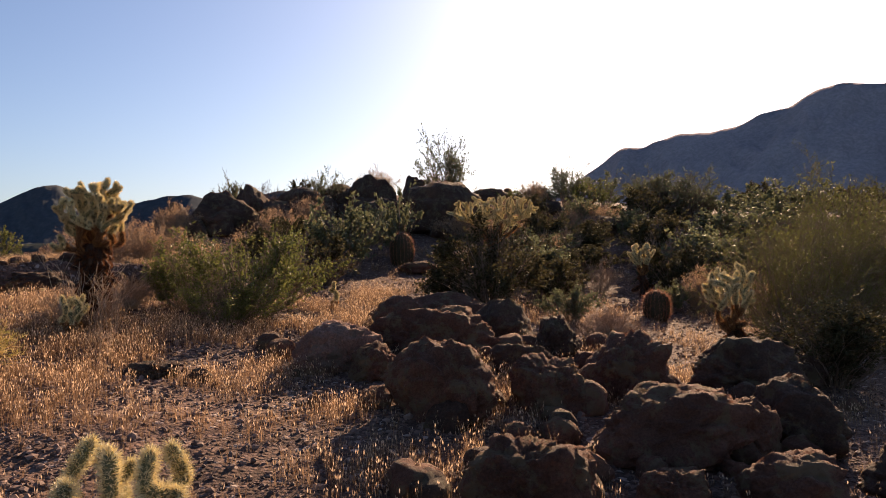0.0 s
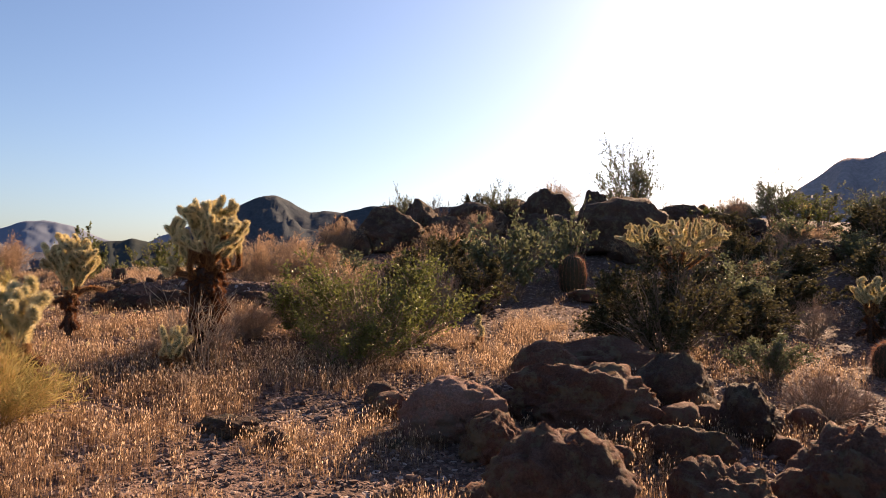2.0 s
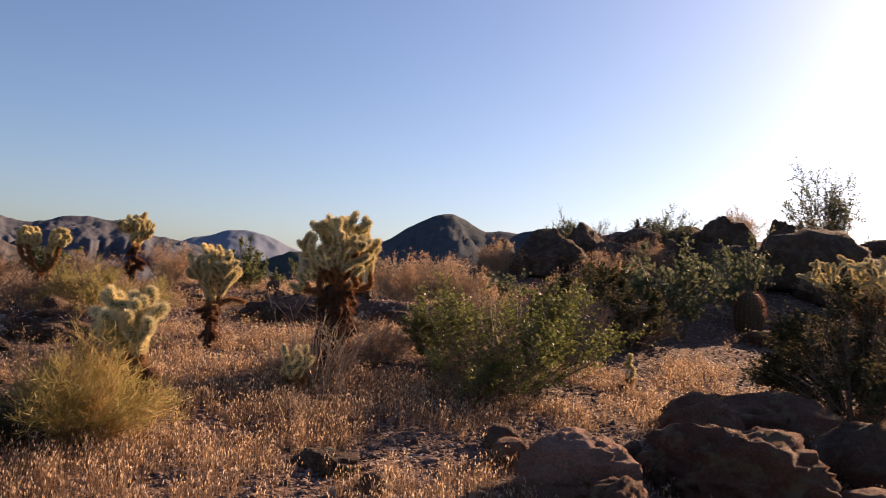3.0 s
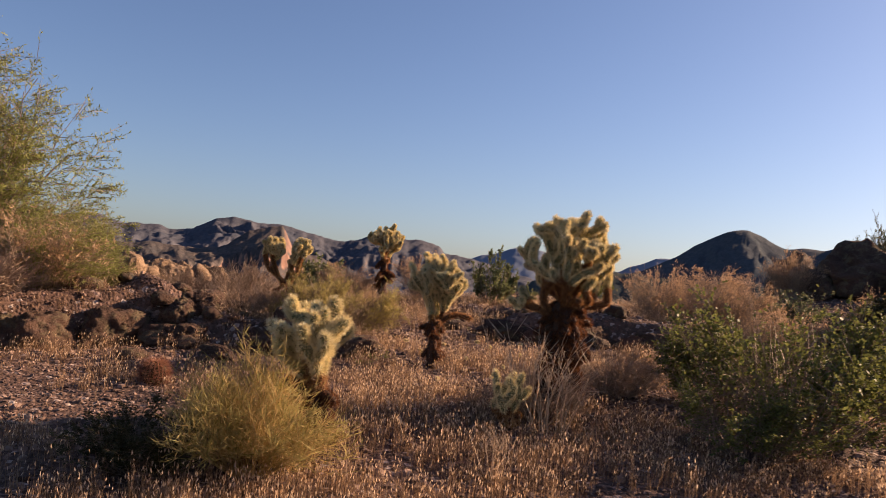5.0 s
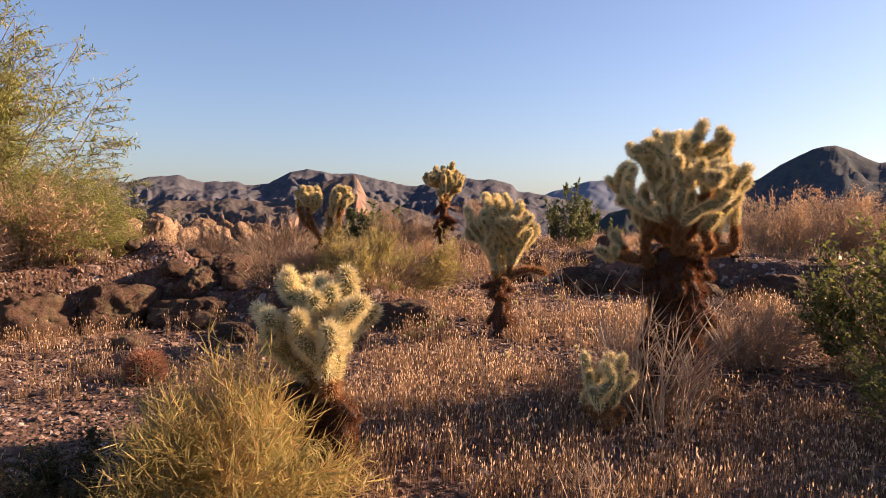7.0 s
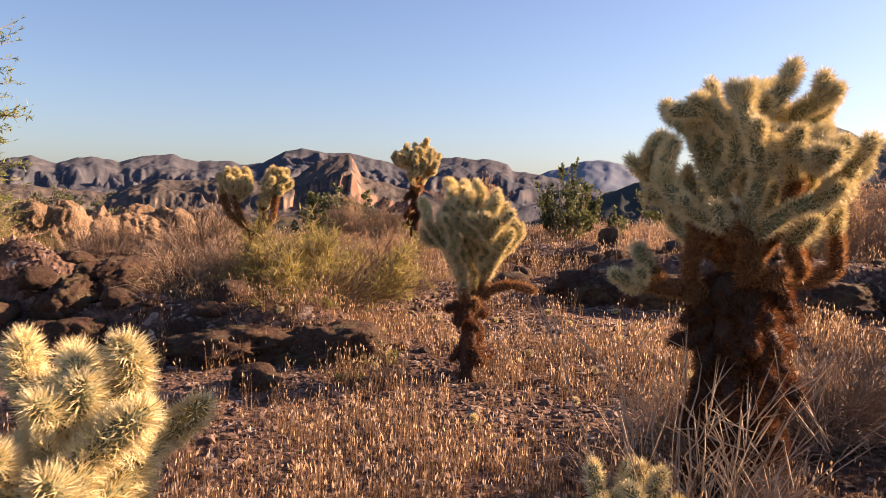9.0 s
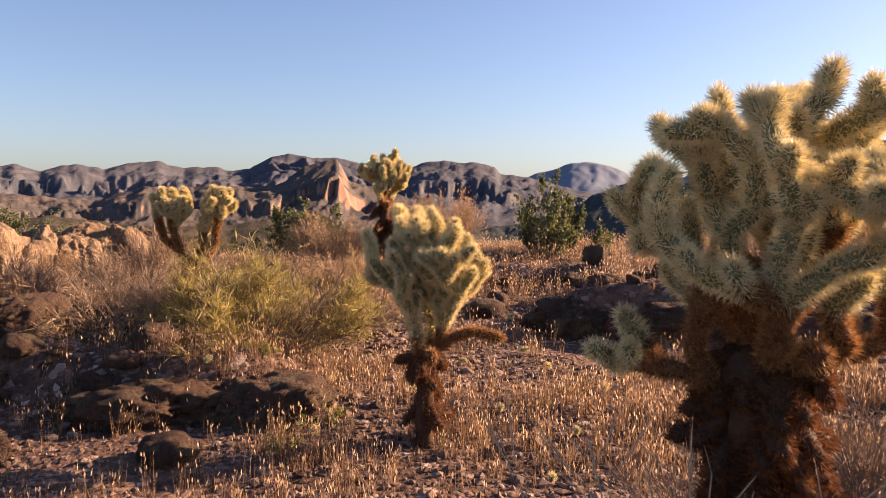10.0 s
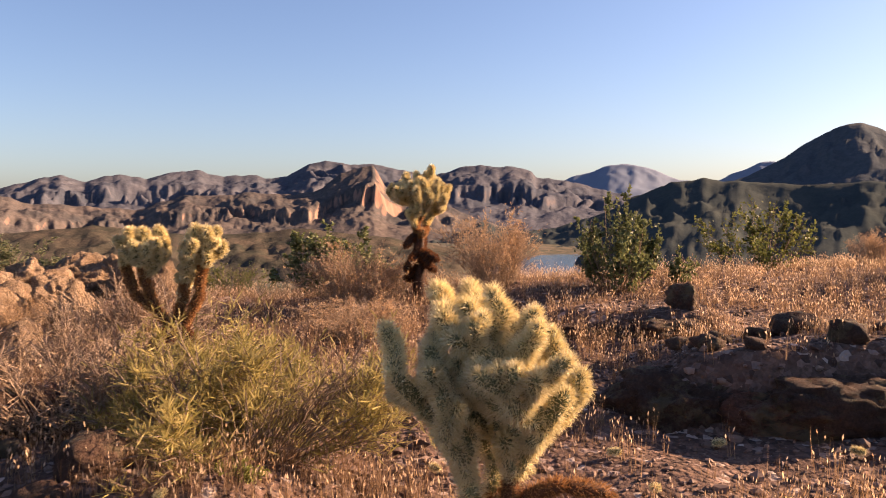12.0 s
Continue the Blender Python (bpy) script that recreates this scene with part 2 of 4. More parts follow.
# ledges of bedrock: the lip from end to end, its height, and how far back it runs out
LEDGES = ((-7.05, 10.6, -5.2, 12.6, 0.32, 1.6), (-8.75, 11.2, -7.75, 12.0, 0.13, 0.8), (-7.9, 6.9, -6.75, 8.35, 0.24, 1.0), (-8.1, 5.0, -8.15, 6.9, 0.50, 1.6), (-8.0, 6.8, -8.6, 7.9, 0.30, 1.2))


def ground_z(x, y):
    """Height of the ground: a slope up to a low crest, a stony rise ahead, then the valley."""
    x, y = np.asarray(x, float), np.asarray(y, float)
    z = 0.275 + 0.0734 * y - 0.0699 * x
    z = z + 1.52 * smooth((y - 14.0) / 13.0) * smooth((x + 11.0) / 5.0)
    z = z - 0.055 * np.clip(x - 0.8, 0, 8) * (1 - smooth((y - 13) / 9.0))
    for x0, y0, x1, y1, high, back in LEDGES:
        long = math.hypot(x1 - x0, y1 - y0)
        ux, uy = (x1 - x0) / long, (y1 - y0) / long
        u = (x - x0) * ux + (y - y0) * uy
        v = -(x - x0) * uy + (y - y0) * ux + 0.30 * (fbm(u * 1.6 + x0, u * 0 + y0, 3, 15) - 0.5)
        z = z + high * smooth((u + 0.25) / 0.5) * smooth((long + 0.25 - u) / 0.5) * np.where(v < 0, smooth((v + 0.22) / 0.22), smooth(1 - v / back))
    s = np.clip(-0.9 * x + 0.43 * y - 13.6, 0, 60)
    z = z - 0.085 * s ** 2 / (1 + 0.06 * s)
    z = z + 0.12 * (fbm(x / 2.1, y / 2.1, 3, 3) - 0.5) + 0.11 * (fbm(x * 1.9, y * 1.9, 3, 8, 0.55) - 0.5)
    r = np.hypot(x + 3, y - 8)
    far = LAKE_Z + 4 + 10 * (fbm(x / 180, y / 180, 4, 5) - 0.5)
    out, side = -0.760 * x + 0.649 * y - 560, 0.649 * x + 0.760 * y
    lake = np.exp(-((out / 150) ** 2 + (side / 48) ** 2))
    far = far - 16 * lake
    w = smooth((r - 30) / 260)
    return z * (1 - w) + far * w


def gz(x, y):
    return float(ground_z(x, y))


def mesh_of(name, verts, faces, mats=(), index=None, flat=False):
    me = bpy.data.meshes.new(name)
    me.from_pydata(np.asarray(verts).tolist(), [], faces.tolist() if isinstance(faces, np.ndarray) else faces)
    for m in mats:
        me.materials.append(m)
    if index is not None:
        me.polygons.foreach_set("material_index", np.asarray(index, np.int32))
    me.polygons.foreach_set("use_smooth", np.full(len(me.polygons), not flat))
    me.update()
    return me


def part(name, me, parent, label="", at=None):
    ob = new(name, me)
    ob.parent = parent
    if at is not None:
        ob.matrix_basis = at
    if label:
        tagged(ob, label)
    return ob


def thing(name, x, y, label, category, group="", kind="", turn=0.0, size=1.0, sink=0.02):
    ob = new(name)
    ob.empty_display_size = 0.1
    ob.matrix_basis = pose(x, y, gz(x, y) - sink, 0, 0, turn) @ Matrix.Scale(size, 4)
    return tagged(ob, label, category, group, kind)


def unit(v):
    return v / np.maximum(np.linalg.norm(v, axis=-1, keepdims=True), 1e-9)


def tubes(P, R, sides=3, seed=0):
    """Tapered tubes along the lines P (n, m, 3) of radii R (n, m)."""
    rng = np.random.default_rng(seed)
    n, m, _ = P.shape
    T = unit(np.gradient(P, axis=1))
    ref = unit(rng.normal(size=(n, 1, 3)))
    U = unit(np.cross(T, ref))
    W = np.cross(T, U)
    ang = np.arange(sides) * 2 * np.pi / sides
    ring = U[:, :, None] * np.cos(ang)[:, None] + W[:, :, None] * np.sin(ang)[:, None]
    V = (P[:, :, None] + ring * R[:, :, None, None]).reshape(-1, 3)
    i = np.arange(n)[:, None, None] * m * sides
    j = np.arange(m - 1)[None, :, None] * sides
    k = np.arange(sides)[None, None, :]
    a = i + j + k
    b = i + j + (k + 1) % sides
    F = np.stack([a, b, b + sides, a + sides], -1).reshape(-1, 4)
    return V, F


def cards(C, D, S, L, W):
    """Pointed leaves at C along D, spread along S, of length L and width W: two triangles each."""
    n = len(C)
    L, W = np.broadcast_to(np.asarray(L, float), (n,))[:, None], np.broadcast_to(np.asarray(W, float), (n,))[:, None]
    V = np.stack([C, C + D * L * 0.5 + S * W, C + D * L, C + D * L * 0.5 - S * W], 1).reshape(-1, 3)
    F = np.arange(n * 4).reshape(-1, 4)
    return V, F


def needles(C, D, L, W, seed=0):
    """Thin spines from C along D: a triangle each."""
    rng = np.random.default_rng(seed)
    n = len(C)
    S = unit(np.cross(D, rng.normal(size=(n, 3))))
    L, W = np.broadcast_to(np.asarray(L, float), (n,))[:, None], np.broadcast_to(np.asarray(W, float), (n,))[:, None]
    V = np.stack([C - S * W, C + S * W, C + D * L], 1).reshape(-1, 3)
    return V, np.arange(n * 3).reshape(-1, 3)


def join(*pieces):
    """Joins (verts, faces, material index) triples."""
    V, F, I, k = [], [], [], 0
    for v, f, i in pieces:
        V.append(v)
        F += (f + k).tolist()
        I += [i] * len(f)
        k += len(v)
    return np.concatenate(V), F, I


# ---- the ground and the distance ----
def spread(u):
    return 15 * u + 57 * u ** 5 + 4700 * u ** 17


def build_ground():
    n = 520
    u = np.linspace(-1, 1, n)
    X, Y = np.meshgrid(-3 + spread(u), 9 + spread(u), indexing="ij")
    Z = ground_z(X, Y)
    V = np.stack([X, Y, Z], -1).reshape(-1, 3)
    a = (np.arange(n - 1)[:, None] * n + np.arange(n - 1)).reshape(-1)
    F = np.stack([a, a + n, a + n + 1, a + 1], -1)
    tagged(new("ground", mesh_of("ground", V, F, [M_GROUND])), "reddish-brown stony desert ground sloping up to a low crest", "ground", kind="structure")


build_ground()


def build_water():
    m, nt, bsdf, out = nodes_of("lake_water")
    bsdf.inputs["Base Color"].default_value = (0.03, 0.05, 0.06, 1)
    bsdf.inputs["Roughness"].default_value = 0.12
    link(nt, bump(nt, noise_node(nt, 0.8, 4, 0.6, place_vec(nt)), 0.25, 0.3), bsdf.inputs["Normal"])
    n = 48
    a = np.arange(n) * 2 * np.pi / n
    o, s = 560 + 190 * np.cos(a), 75 * np.sin(a)
    V = np.stack([-0.760 * o + 0.649 * s, 0.649 * o + 0.760 * s, np.full(n, LAKE_Z)], -1)
    tagged(new("water", mesh_of("water", V, [list(range(n))], [m])), "calm blue-grey lake down in the valley", "lake", kind="structure")


build_water()


def range_of(name, label, mat, dist, depth, crest, foot, seed, gully, cliff=0.0, na=300, nr=54, wave=1.0, deep=0.34):
    """A far range of hills: crest holds (azimuth, elevation) in degrees along its skyline."""
    az = np.linspace(crest[0][0], crest[-1][0], na)
    el = np.interp(az, [c[0] for c in crest], [c[1] for c in crest])
    k = np.arange(-3, 4)
    el = el + 0.40 * (fbm(az * 1.1, az * 0, 6, seed, 0.65) - 0.5)
    w = np.exp(-(k / 1.2) ** 2)
    el = np.convolve(np.pad(el, 3, mode="edge"), w / w.sum(), "valid")
    q = np.linspace(0, 1, nr)
    top = 2.3 + np.tan(np.radians(el)) * dist
    A, Q = np.meshgrid(np.radians(az), q, indexing="ij")
    ridge = 0.62
    rise = np.where(Q < ridge, Q / ridge, 1 - 0.9 * (Q - ridge) / (1 - ridge))
    rise = np.clip(rise, 0, 1)
    front = np.clip(Q / ridge, 0, 1)
    # spurs and gullies run down from the crest, and ledges break the slope
    arc = A * dist
    rad = Q * depth
    bend = 1.4 * fbm(arc / gully / 1.5, rad / gully / 1.5, 3, seed + 9)
    spur = fbm(arc / gully + bend, rad / (gully * 2.2) + bend, 6, seed, 0.55)
    spur = 1 - np.abs(2 * spur - 1) * 1.6
    env = np.clip(front, 0, 1) ** 0.7 * np.clip((1 - front) / 0.30, 0, 1) ** 0.6
    steps = rise * (1 - deep * env * np.clip(1 - spur, 0, 1.2))
    if cliff > 0:
        level = 0.50 + 0.34 * (fbm(arc / (gully * 1.2), rad / (gully * 1.2), 3, seed + 4) - 0.5) + 0.13 * (fbm(arc / 15, rad / 90, 3, seed + 6) - 0.5)
        shelf = 0.55 * level * np.clip(steps / level, 0, 1) + (1 - 0.55 * level) * np.clip((steps - level) / 0.06, 0, 1) * (0.72 + 0.28 * np.clip((steps - level - 0.06) / (1 - level), 0, 1))
        steps = np.where(Q < ridge, steps * (1 - cliff) + cliff * shelf, steps)
        steps = np.where(front >= 0.97, np.maximum(steps, rise * 0.98), steps)
    H = foot + (top[:, None] - foot) * steps
    H += wave * (fbm(arc / (gully * 0.28), rad / (gully * 0.28), 5, seed + 2, 0.6) - 0.5) * gully * 0.30 * env
    H[:, nr - 1] = foot - 5
    H[:, 0] = foot - 5
    D = dist + (Q - ridge) * depth
    V = np.stack([np.sin(A) * D, np.cos(A) * D + 6, H], -1).reshape(-1, 3)
    a = (np.arange(na - 1)[:, None] * nr + np.arange(nr - 1)).reshape(-1)
    F = np.stack([a, a + nr, a + nr + 1, a + 1], -1)
    return tagged(new(name, mesh_of(name, V, F, [mat])), label, "mountain", kind="structure")


range_of("mountain_backlit", "steep dark mountain ridge against the bright sky", M_RIDGE, 1500, 900,
         [(-6, 1.0), (2, 3.0), (5.8, 5.6), (8.7, 7.6), (10.3, 7.65), (12.8, 8.5), (15, 8.4), (16.8, 8.8), (18.1, 9.4), (20, 9.6), (21.6, 10.7), (23.2, 11.05), (25.6, 10.6), (30, 11.4), (36, 10.2), (46, 8.0), (60, 5.0), (80, 2.0)], -45, 11, 120, na=300)
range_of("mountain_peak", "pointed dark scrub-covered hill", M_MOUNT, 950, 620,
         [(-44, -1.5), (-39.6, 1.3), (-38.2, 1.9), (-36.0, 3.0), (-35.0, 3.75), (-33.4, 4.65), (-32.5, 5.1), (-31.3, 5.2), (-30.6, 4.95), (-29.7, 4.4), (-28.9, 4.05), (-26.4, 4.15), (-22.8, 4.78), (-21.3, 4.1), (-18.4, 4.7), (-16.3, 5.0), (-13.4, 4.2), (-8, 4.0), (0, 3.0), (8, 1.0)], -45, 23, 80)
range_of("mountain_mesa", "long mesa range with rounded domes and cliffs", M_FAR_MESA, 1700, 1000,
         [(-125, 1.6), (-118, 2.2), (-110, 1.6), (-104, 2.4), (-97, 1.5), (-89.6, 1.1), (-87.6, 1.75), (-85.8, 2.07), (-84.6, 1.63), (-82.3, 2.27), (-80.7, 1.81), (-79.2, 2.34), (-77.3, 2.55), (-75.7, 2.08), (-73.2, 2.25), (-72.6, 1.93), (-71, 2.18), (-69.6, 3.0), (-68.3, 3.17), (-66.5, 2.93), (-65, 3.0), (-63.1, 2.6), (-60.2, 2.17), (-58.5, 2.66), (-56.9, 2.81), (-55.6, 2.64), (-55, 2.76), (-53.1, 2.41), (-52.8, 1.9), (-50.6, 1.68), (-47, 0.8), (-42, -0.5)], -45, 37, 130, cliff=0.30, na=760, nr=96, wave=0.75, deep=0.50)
range_of("mountain_far", "mountain on the horizon, painted pale blue with haze", M_BLUE_HAZE, 4200, 900,
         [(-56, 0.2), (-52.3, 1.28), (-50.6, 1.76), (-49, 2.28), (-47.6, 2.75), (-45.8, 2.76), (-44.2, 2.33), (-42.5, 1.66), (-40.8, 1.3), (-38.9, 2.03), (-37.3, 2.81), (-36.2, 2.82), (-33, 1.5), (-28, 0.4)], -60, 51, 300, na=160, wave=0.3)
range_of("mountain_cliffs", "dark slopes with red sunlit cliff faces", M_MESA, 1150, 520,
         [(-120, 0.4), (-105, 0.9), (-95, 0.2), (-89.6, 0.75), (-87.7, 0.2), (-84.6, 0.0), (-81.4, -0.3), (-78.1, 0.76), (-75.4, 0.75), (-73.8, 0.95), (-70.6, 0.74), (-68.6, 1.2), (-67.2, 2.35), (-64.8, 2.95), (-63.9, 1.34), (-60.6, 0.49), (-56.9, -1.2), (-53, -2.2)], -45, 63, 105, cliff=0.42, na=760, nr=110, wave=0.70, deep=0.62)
range_of("hill_lakeside", "dark green scrubby hill beside the lake", M_HILL, 620, 330,
         [(-50.2, -4.6), (-49, -3.2), (-47.5, -1.0), (-46.2, 0.4), (-43.4, 1.5), (-41.3, 1.76), (-37.8, 1.43), (-34.6, 1.26), (-29.7, 1.44), (-24, 1.7), (-16, 1.2), (-6, 0.5)], -47, 71, 60, na=300)
range_of("hill_far_shore", "dark scrubby slope on the far shore", M_HILL, 930, 330,
         [(-64, -2.9), (-59, -2.3), (-56.9, -1.4), (-54.5, -1.9), (-52.3, -2.0), (-49, -1.0), (-46, 0.0), (-43, -0.6), (-38, -2.0)], -46, 83, 55, na=240)
range_of("hill_valley", "low brown scrubby slopes on the valley floor", M_VALLEY, 640, 420,
         [(-125, -1.6), (-110, -2.2), (-100, -1.5), (-92, -2.0), (-84, -1.3), (-77, -2.1), (-70, -1.7), (-64, -2.4), (-59, -3.2), (-55, -4.6)], -47, 91, 45, na=300)


# ---- boulders ----
def boulder_mesh(seed, size, mat, detail=4, sharp=0.5, flat_top=0.0):
    bm = bmesh.new()
    bmesh.ops.create_icosphere(bm, subdivisions=detail, radius=1.0)
    rng = random.Random(seed)
    planes = []
    for _ in range(15):
        v = Vector((rng.gauss(0, 1), rng.gauss(0, 1), rng.gauss(0, 0.8))).normalized()
        planes.append((v, rng.uniform(0.60, 0.92)))
    if flat_top:
        planes.append((Vector((rng.uniform(-0.1, 0.1), rng.uniform(-0.1, 0.1), 1)).normalized(), 1 - flat_top))
    off = Vector((seed * 3.17, seed * 1.31, seed * 0.77))
    for v in bm.verts:
        d = v.co.normalized()
        r = 1.0
        for nrm, h in planes:
            c = d.dot(nrm)
            if c > 0.05:
                if h / c < r:
                    r = h / c * sharp + r * (1 - sharp)
        r += 0.10 * noise.fractal(d * 1.5 + off, 1.0, 2.0, 2) + 0.075 * noise.fractal(d * 3.2 + off, 0.75, 2.1, 7) + 0.075 * noise.ridged_multi_fractal(d * 4.0 + off, 0.7, 2.2, 6, 1.0, 2.0) - 0.08
        for size_of, deep in ((1.7, 0.06), (5.0, 0.03)):
            cell = noise.voronoi(d * size_of + off + noise.noise_vector(d * 3 + off) * 0.25)[0]
            r -= deep * max(0.0, 1 - (cell[1] - cell[0]) / 0.13)
        v.co = Vector((d.x * size[0], d.y * size[1], d.z * size[2])) * r
        if v.co.z < -0.35 * size[2]:
            v.co.z = -0.35 * size[2] + 0.25 * (v.co.z + 0.35 * size[2])
    for f in bm.faces:
        f.smooth = True
    me = bpy.data.meshes.new("boulder")
    bm.to_mesh(me)
    bm.free()
    me.materials.append(mat)
    return me


def boulder(x, y, w, d, h, mat, label, seed, turn=0.0, detail=4, flat_top=0.0, up=0.0, name="boulder"):
    """A boulder of full width, depth and visible height."""
    me = boulder_mesh(seed, (w / 2, d / 2, h / 1.32), mat, detail, 0.92, flat_top)
    ob = new(name, me)
    ob.matrix_basis = pose(x, y, gz(x, y) + 0.30 * h / 1.32 + up, 0, 0, turn)
    return tagged(ob, label, "rock", "boulders on the slope")


# ---- teddy-bear chollas ----
def joint_mesh(seed, length, radius, skin, spine_mat, spine=0.030, dense=1.0, width=0.0008):
    rng = np.random.default_rng(seed)
    rings, sides = 9, 9
    t = np.linspace(0, 1, rings)
    prof = np.sqrt(np.clip(1 - ((t - 0.48) / 0.53) ** 4, 0.02, 1))
    prof[0] = prof[-1] = 0.02
    a = np.arange(sides) * 2 * np.pi / sides
    bend = 0.10 * length * (t ** 2) * rng.uniform(-1, 1)
    V = []
    for i in range(rings):
        rr = radius * prof[i] * (1 + 0.10 * np.sin(a * 4 + i * 2.1))
        V.append(np.stack([rr * np.cos(a + i * 0.35) + bend[i], rr * np.sin(a + i * 0.35), np.full(sides, t[i] * length)], -1))
    V = np.concatenate(V)
    F = []
    for i in range(rings - 1):
        for k in range(sides):
            F.append((i * sides + k, i * sides + (k + 1) % sides, (i + 1) * sides + (k + 1) % sides, (i + 1) * sides + k))
    n = int(dense * length * radius / 0.022 * 34000)
    n = max(80, min(n, 1000))
    s = rng.uniform(0, 1, n) ** 0.85
    th = rng.uniform(0, 2 * np.pi, n)
    rr = radius * np.interp(s, t, prof)
    C = np.stack([rr * np.cos(th) + np.interp(s, t, bend), rr * np.sin(th), s * length], -1)
    D = np.stack([np.cos(th), np.sin(th), 0.25 + 1.2 * np.clip(s - 0.75, 0, 1) * 4 - 0.5 * (s < 0.15)], -1)
    D = unit(D + rng.normal(scale=0.36, size=D.shape))
    nv, nf = needles(C, D, spine * rng.uniform(0.6, 1.15, n), width * rng.uniform(0.7, 1.3, n), seed)
    v, f, i = join((V, np.array(F), 0), (nv, nf, 1))
    return mesh_of("joint", v, f, [skin, spine_mat], i)


SIZES = ((0.075, 0.0185), (0.10, 0.020), (0.13, 0.021), (0.17, 0.022))
def joint_set(spine_n, width):
    """Fresh, aged and dead joints, with so many spines."""
    fresh = [joint_mesh(10 + k, L, R, M_SKIN, M_SPINE, 0.025, spine_n * 1.2, width) for k, (L, R) in enumerate(SIZES)]
    aged = [joint_mesh(30 + k, L, R, M_SKIN_OLD, M_SPINE_OLD, 0.021, spine_n, width) for k, (L, R) in enumerate(SIZES)]
    dead = [joint_mesh(50 + k, L, R, M_BARK, M_SPINE_DEAD, 0.024, spine_n * 0.8, width) for k, (L, R) in enumerate(((0.10, 0.022), (0.15, 0.024)))]
    return fresh, aged, dead


NEAR_JOINTS = joint_set(1.0, 0.0010)
FAR_JOINTS = joint_set(0.34, 0.0019)
JOINTS = NEAR_JOINTS[0]


def trunk_mesh(seed, height, r0, r1, lean=(0, 0)):
    rng = np.random.default_rng(seed)
    m, sides = 12, 12
    t = np.linspace(0, 1, m)
    a = np.arange(sides) * 2 * np.pi / sides
    V = []
    for i in range(m):
        rr = (r0 + (r1 - r0) * t[i]) * (1 + 0.16 * rng.normal(size=sides).clip(-1.5, 1.5)) * (1.25 - 0.25 * min(1, t[i] * 6))
        V.append(np.stack([rr * np.cos(a) + lean[0] * t[i], rr * np.sin(a) + lean[1] * t[i], np.full(sides, t[i] * height - 0.03)], -1))
    V = np.concatenate(V)
    F = [(i * sides + k, i * sides + (k + 1) % sides, (i + 1) * sides + (k + 1) % sides, (i + 1) * sides + k) for i in range(m - 1) for k in range(sides)]
    V = np.concatenate([V, [[lean[0], lean[1], height + 0.01]]])
    F += [((m - 1) * sides + k, (m - 1) * sides + (k + 1) % sides, m * sides, m * sides) for k in range(sides)]
    n = int(5200 * height)
    s, th = rng.uniform(0, 1, n), rng.uniform(0, 2 * np.pi, n)
    rr = (r0 + (r1 - r0) * s)
    C = np.stack([rr * np.cos(th) + lean[0] * s, rr * np.sin(th) + lean[1] * s, s * height], -1)
    D = unit(np.stack([np.cos(th), np.sin(th), -0.35 + 0 * th], -1) + rng.normal(scale=0.5, size=C.shape))
    nv, nf = needles(C, D, rng.uniform(0.012, 0.035, n), 0.0009, seed)
    v, f, i = join((V, np.array(F), 0), (nv, nf, 1))
    f = [g[:3] if len(g) == 4 and g[2] == g[3] else g for g in f]
    return mesh_of("trunk", v, f, [M_BARK, M_SPINE_DEAD], i)


def along(p, d, roll=0.0):
    q = Vector(d).to_track_quat("Z", "Y")
    return Matrix.Translation(p) @ q.to_matrix().to_4x4() @ Matrix.Rotation(roll, 4, "Z")


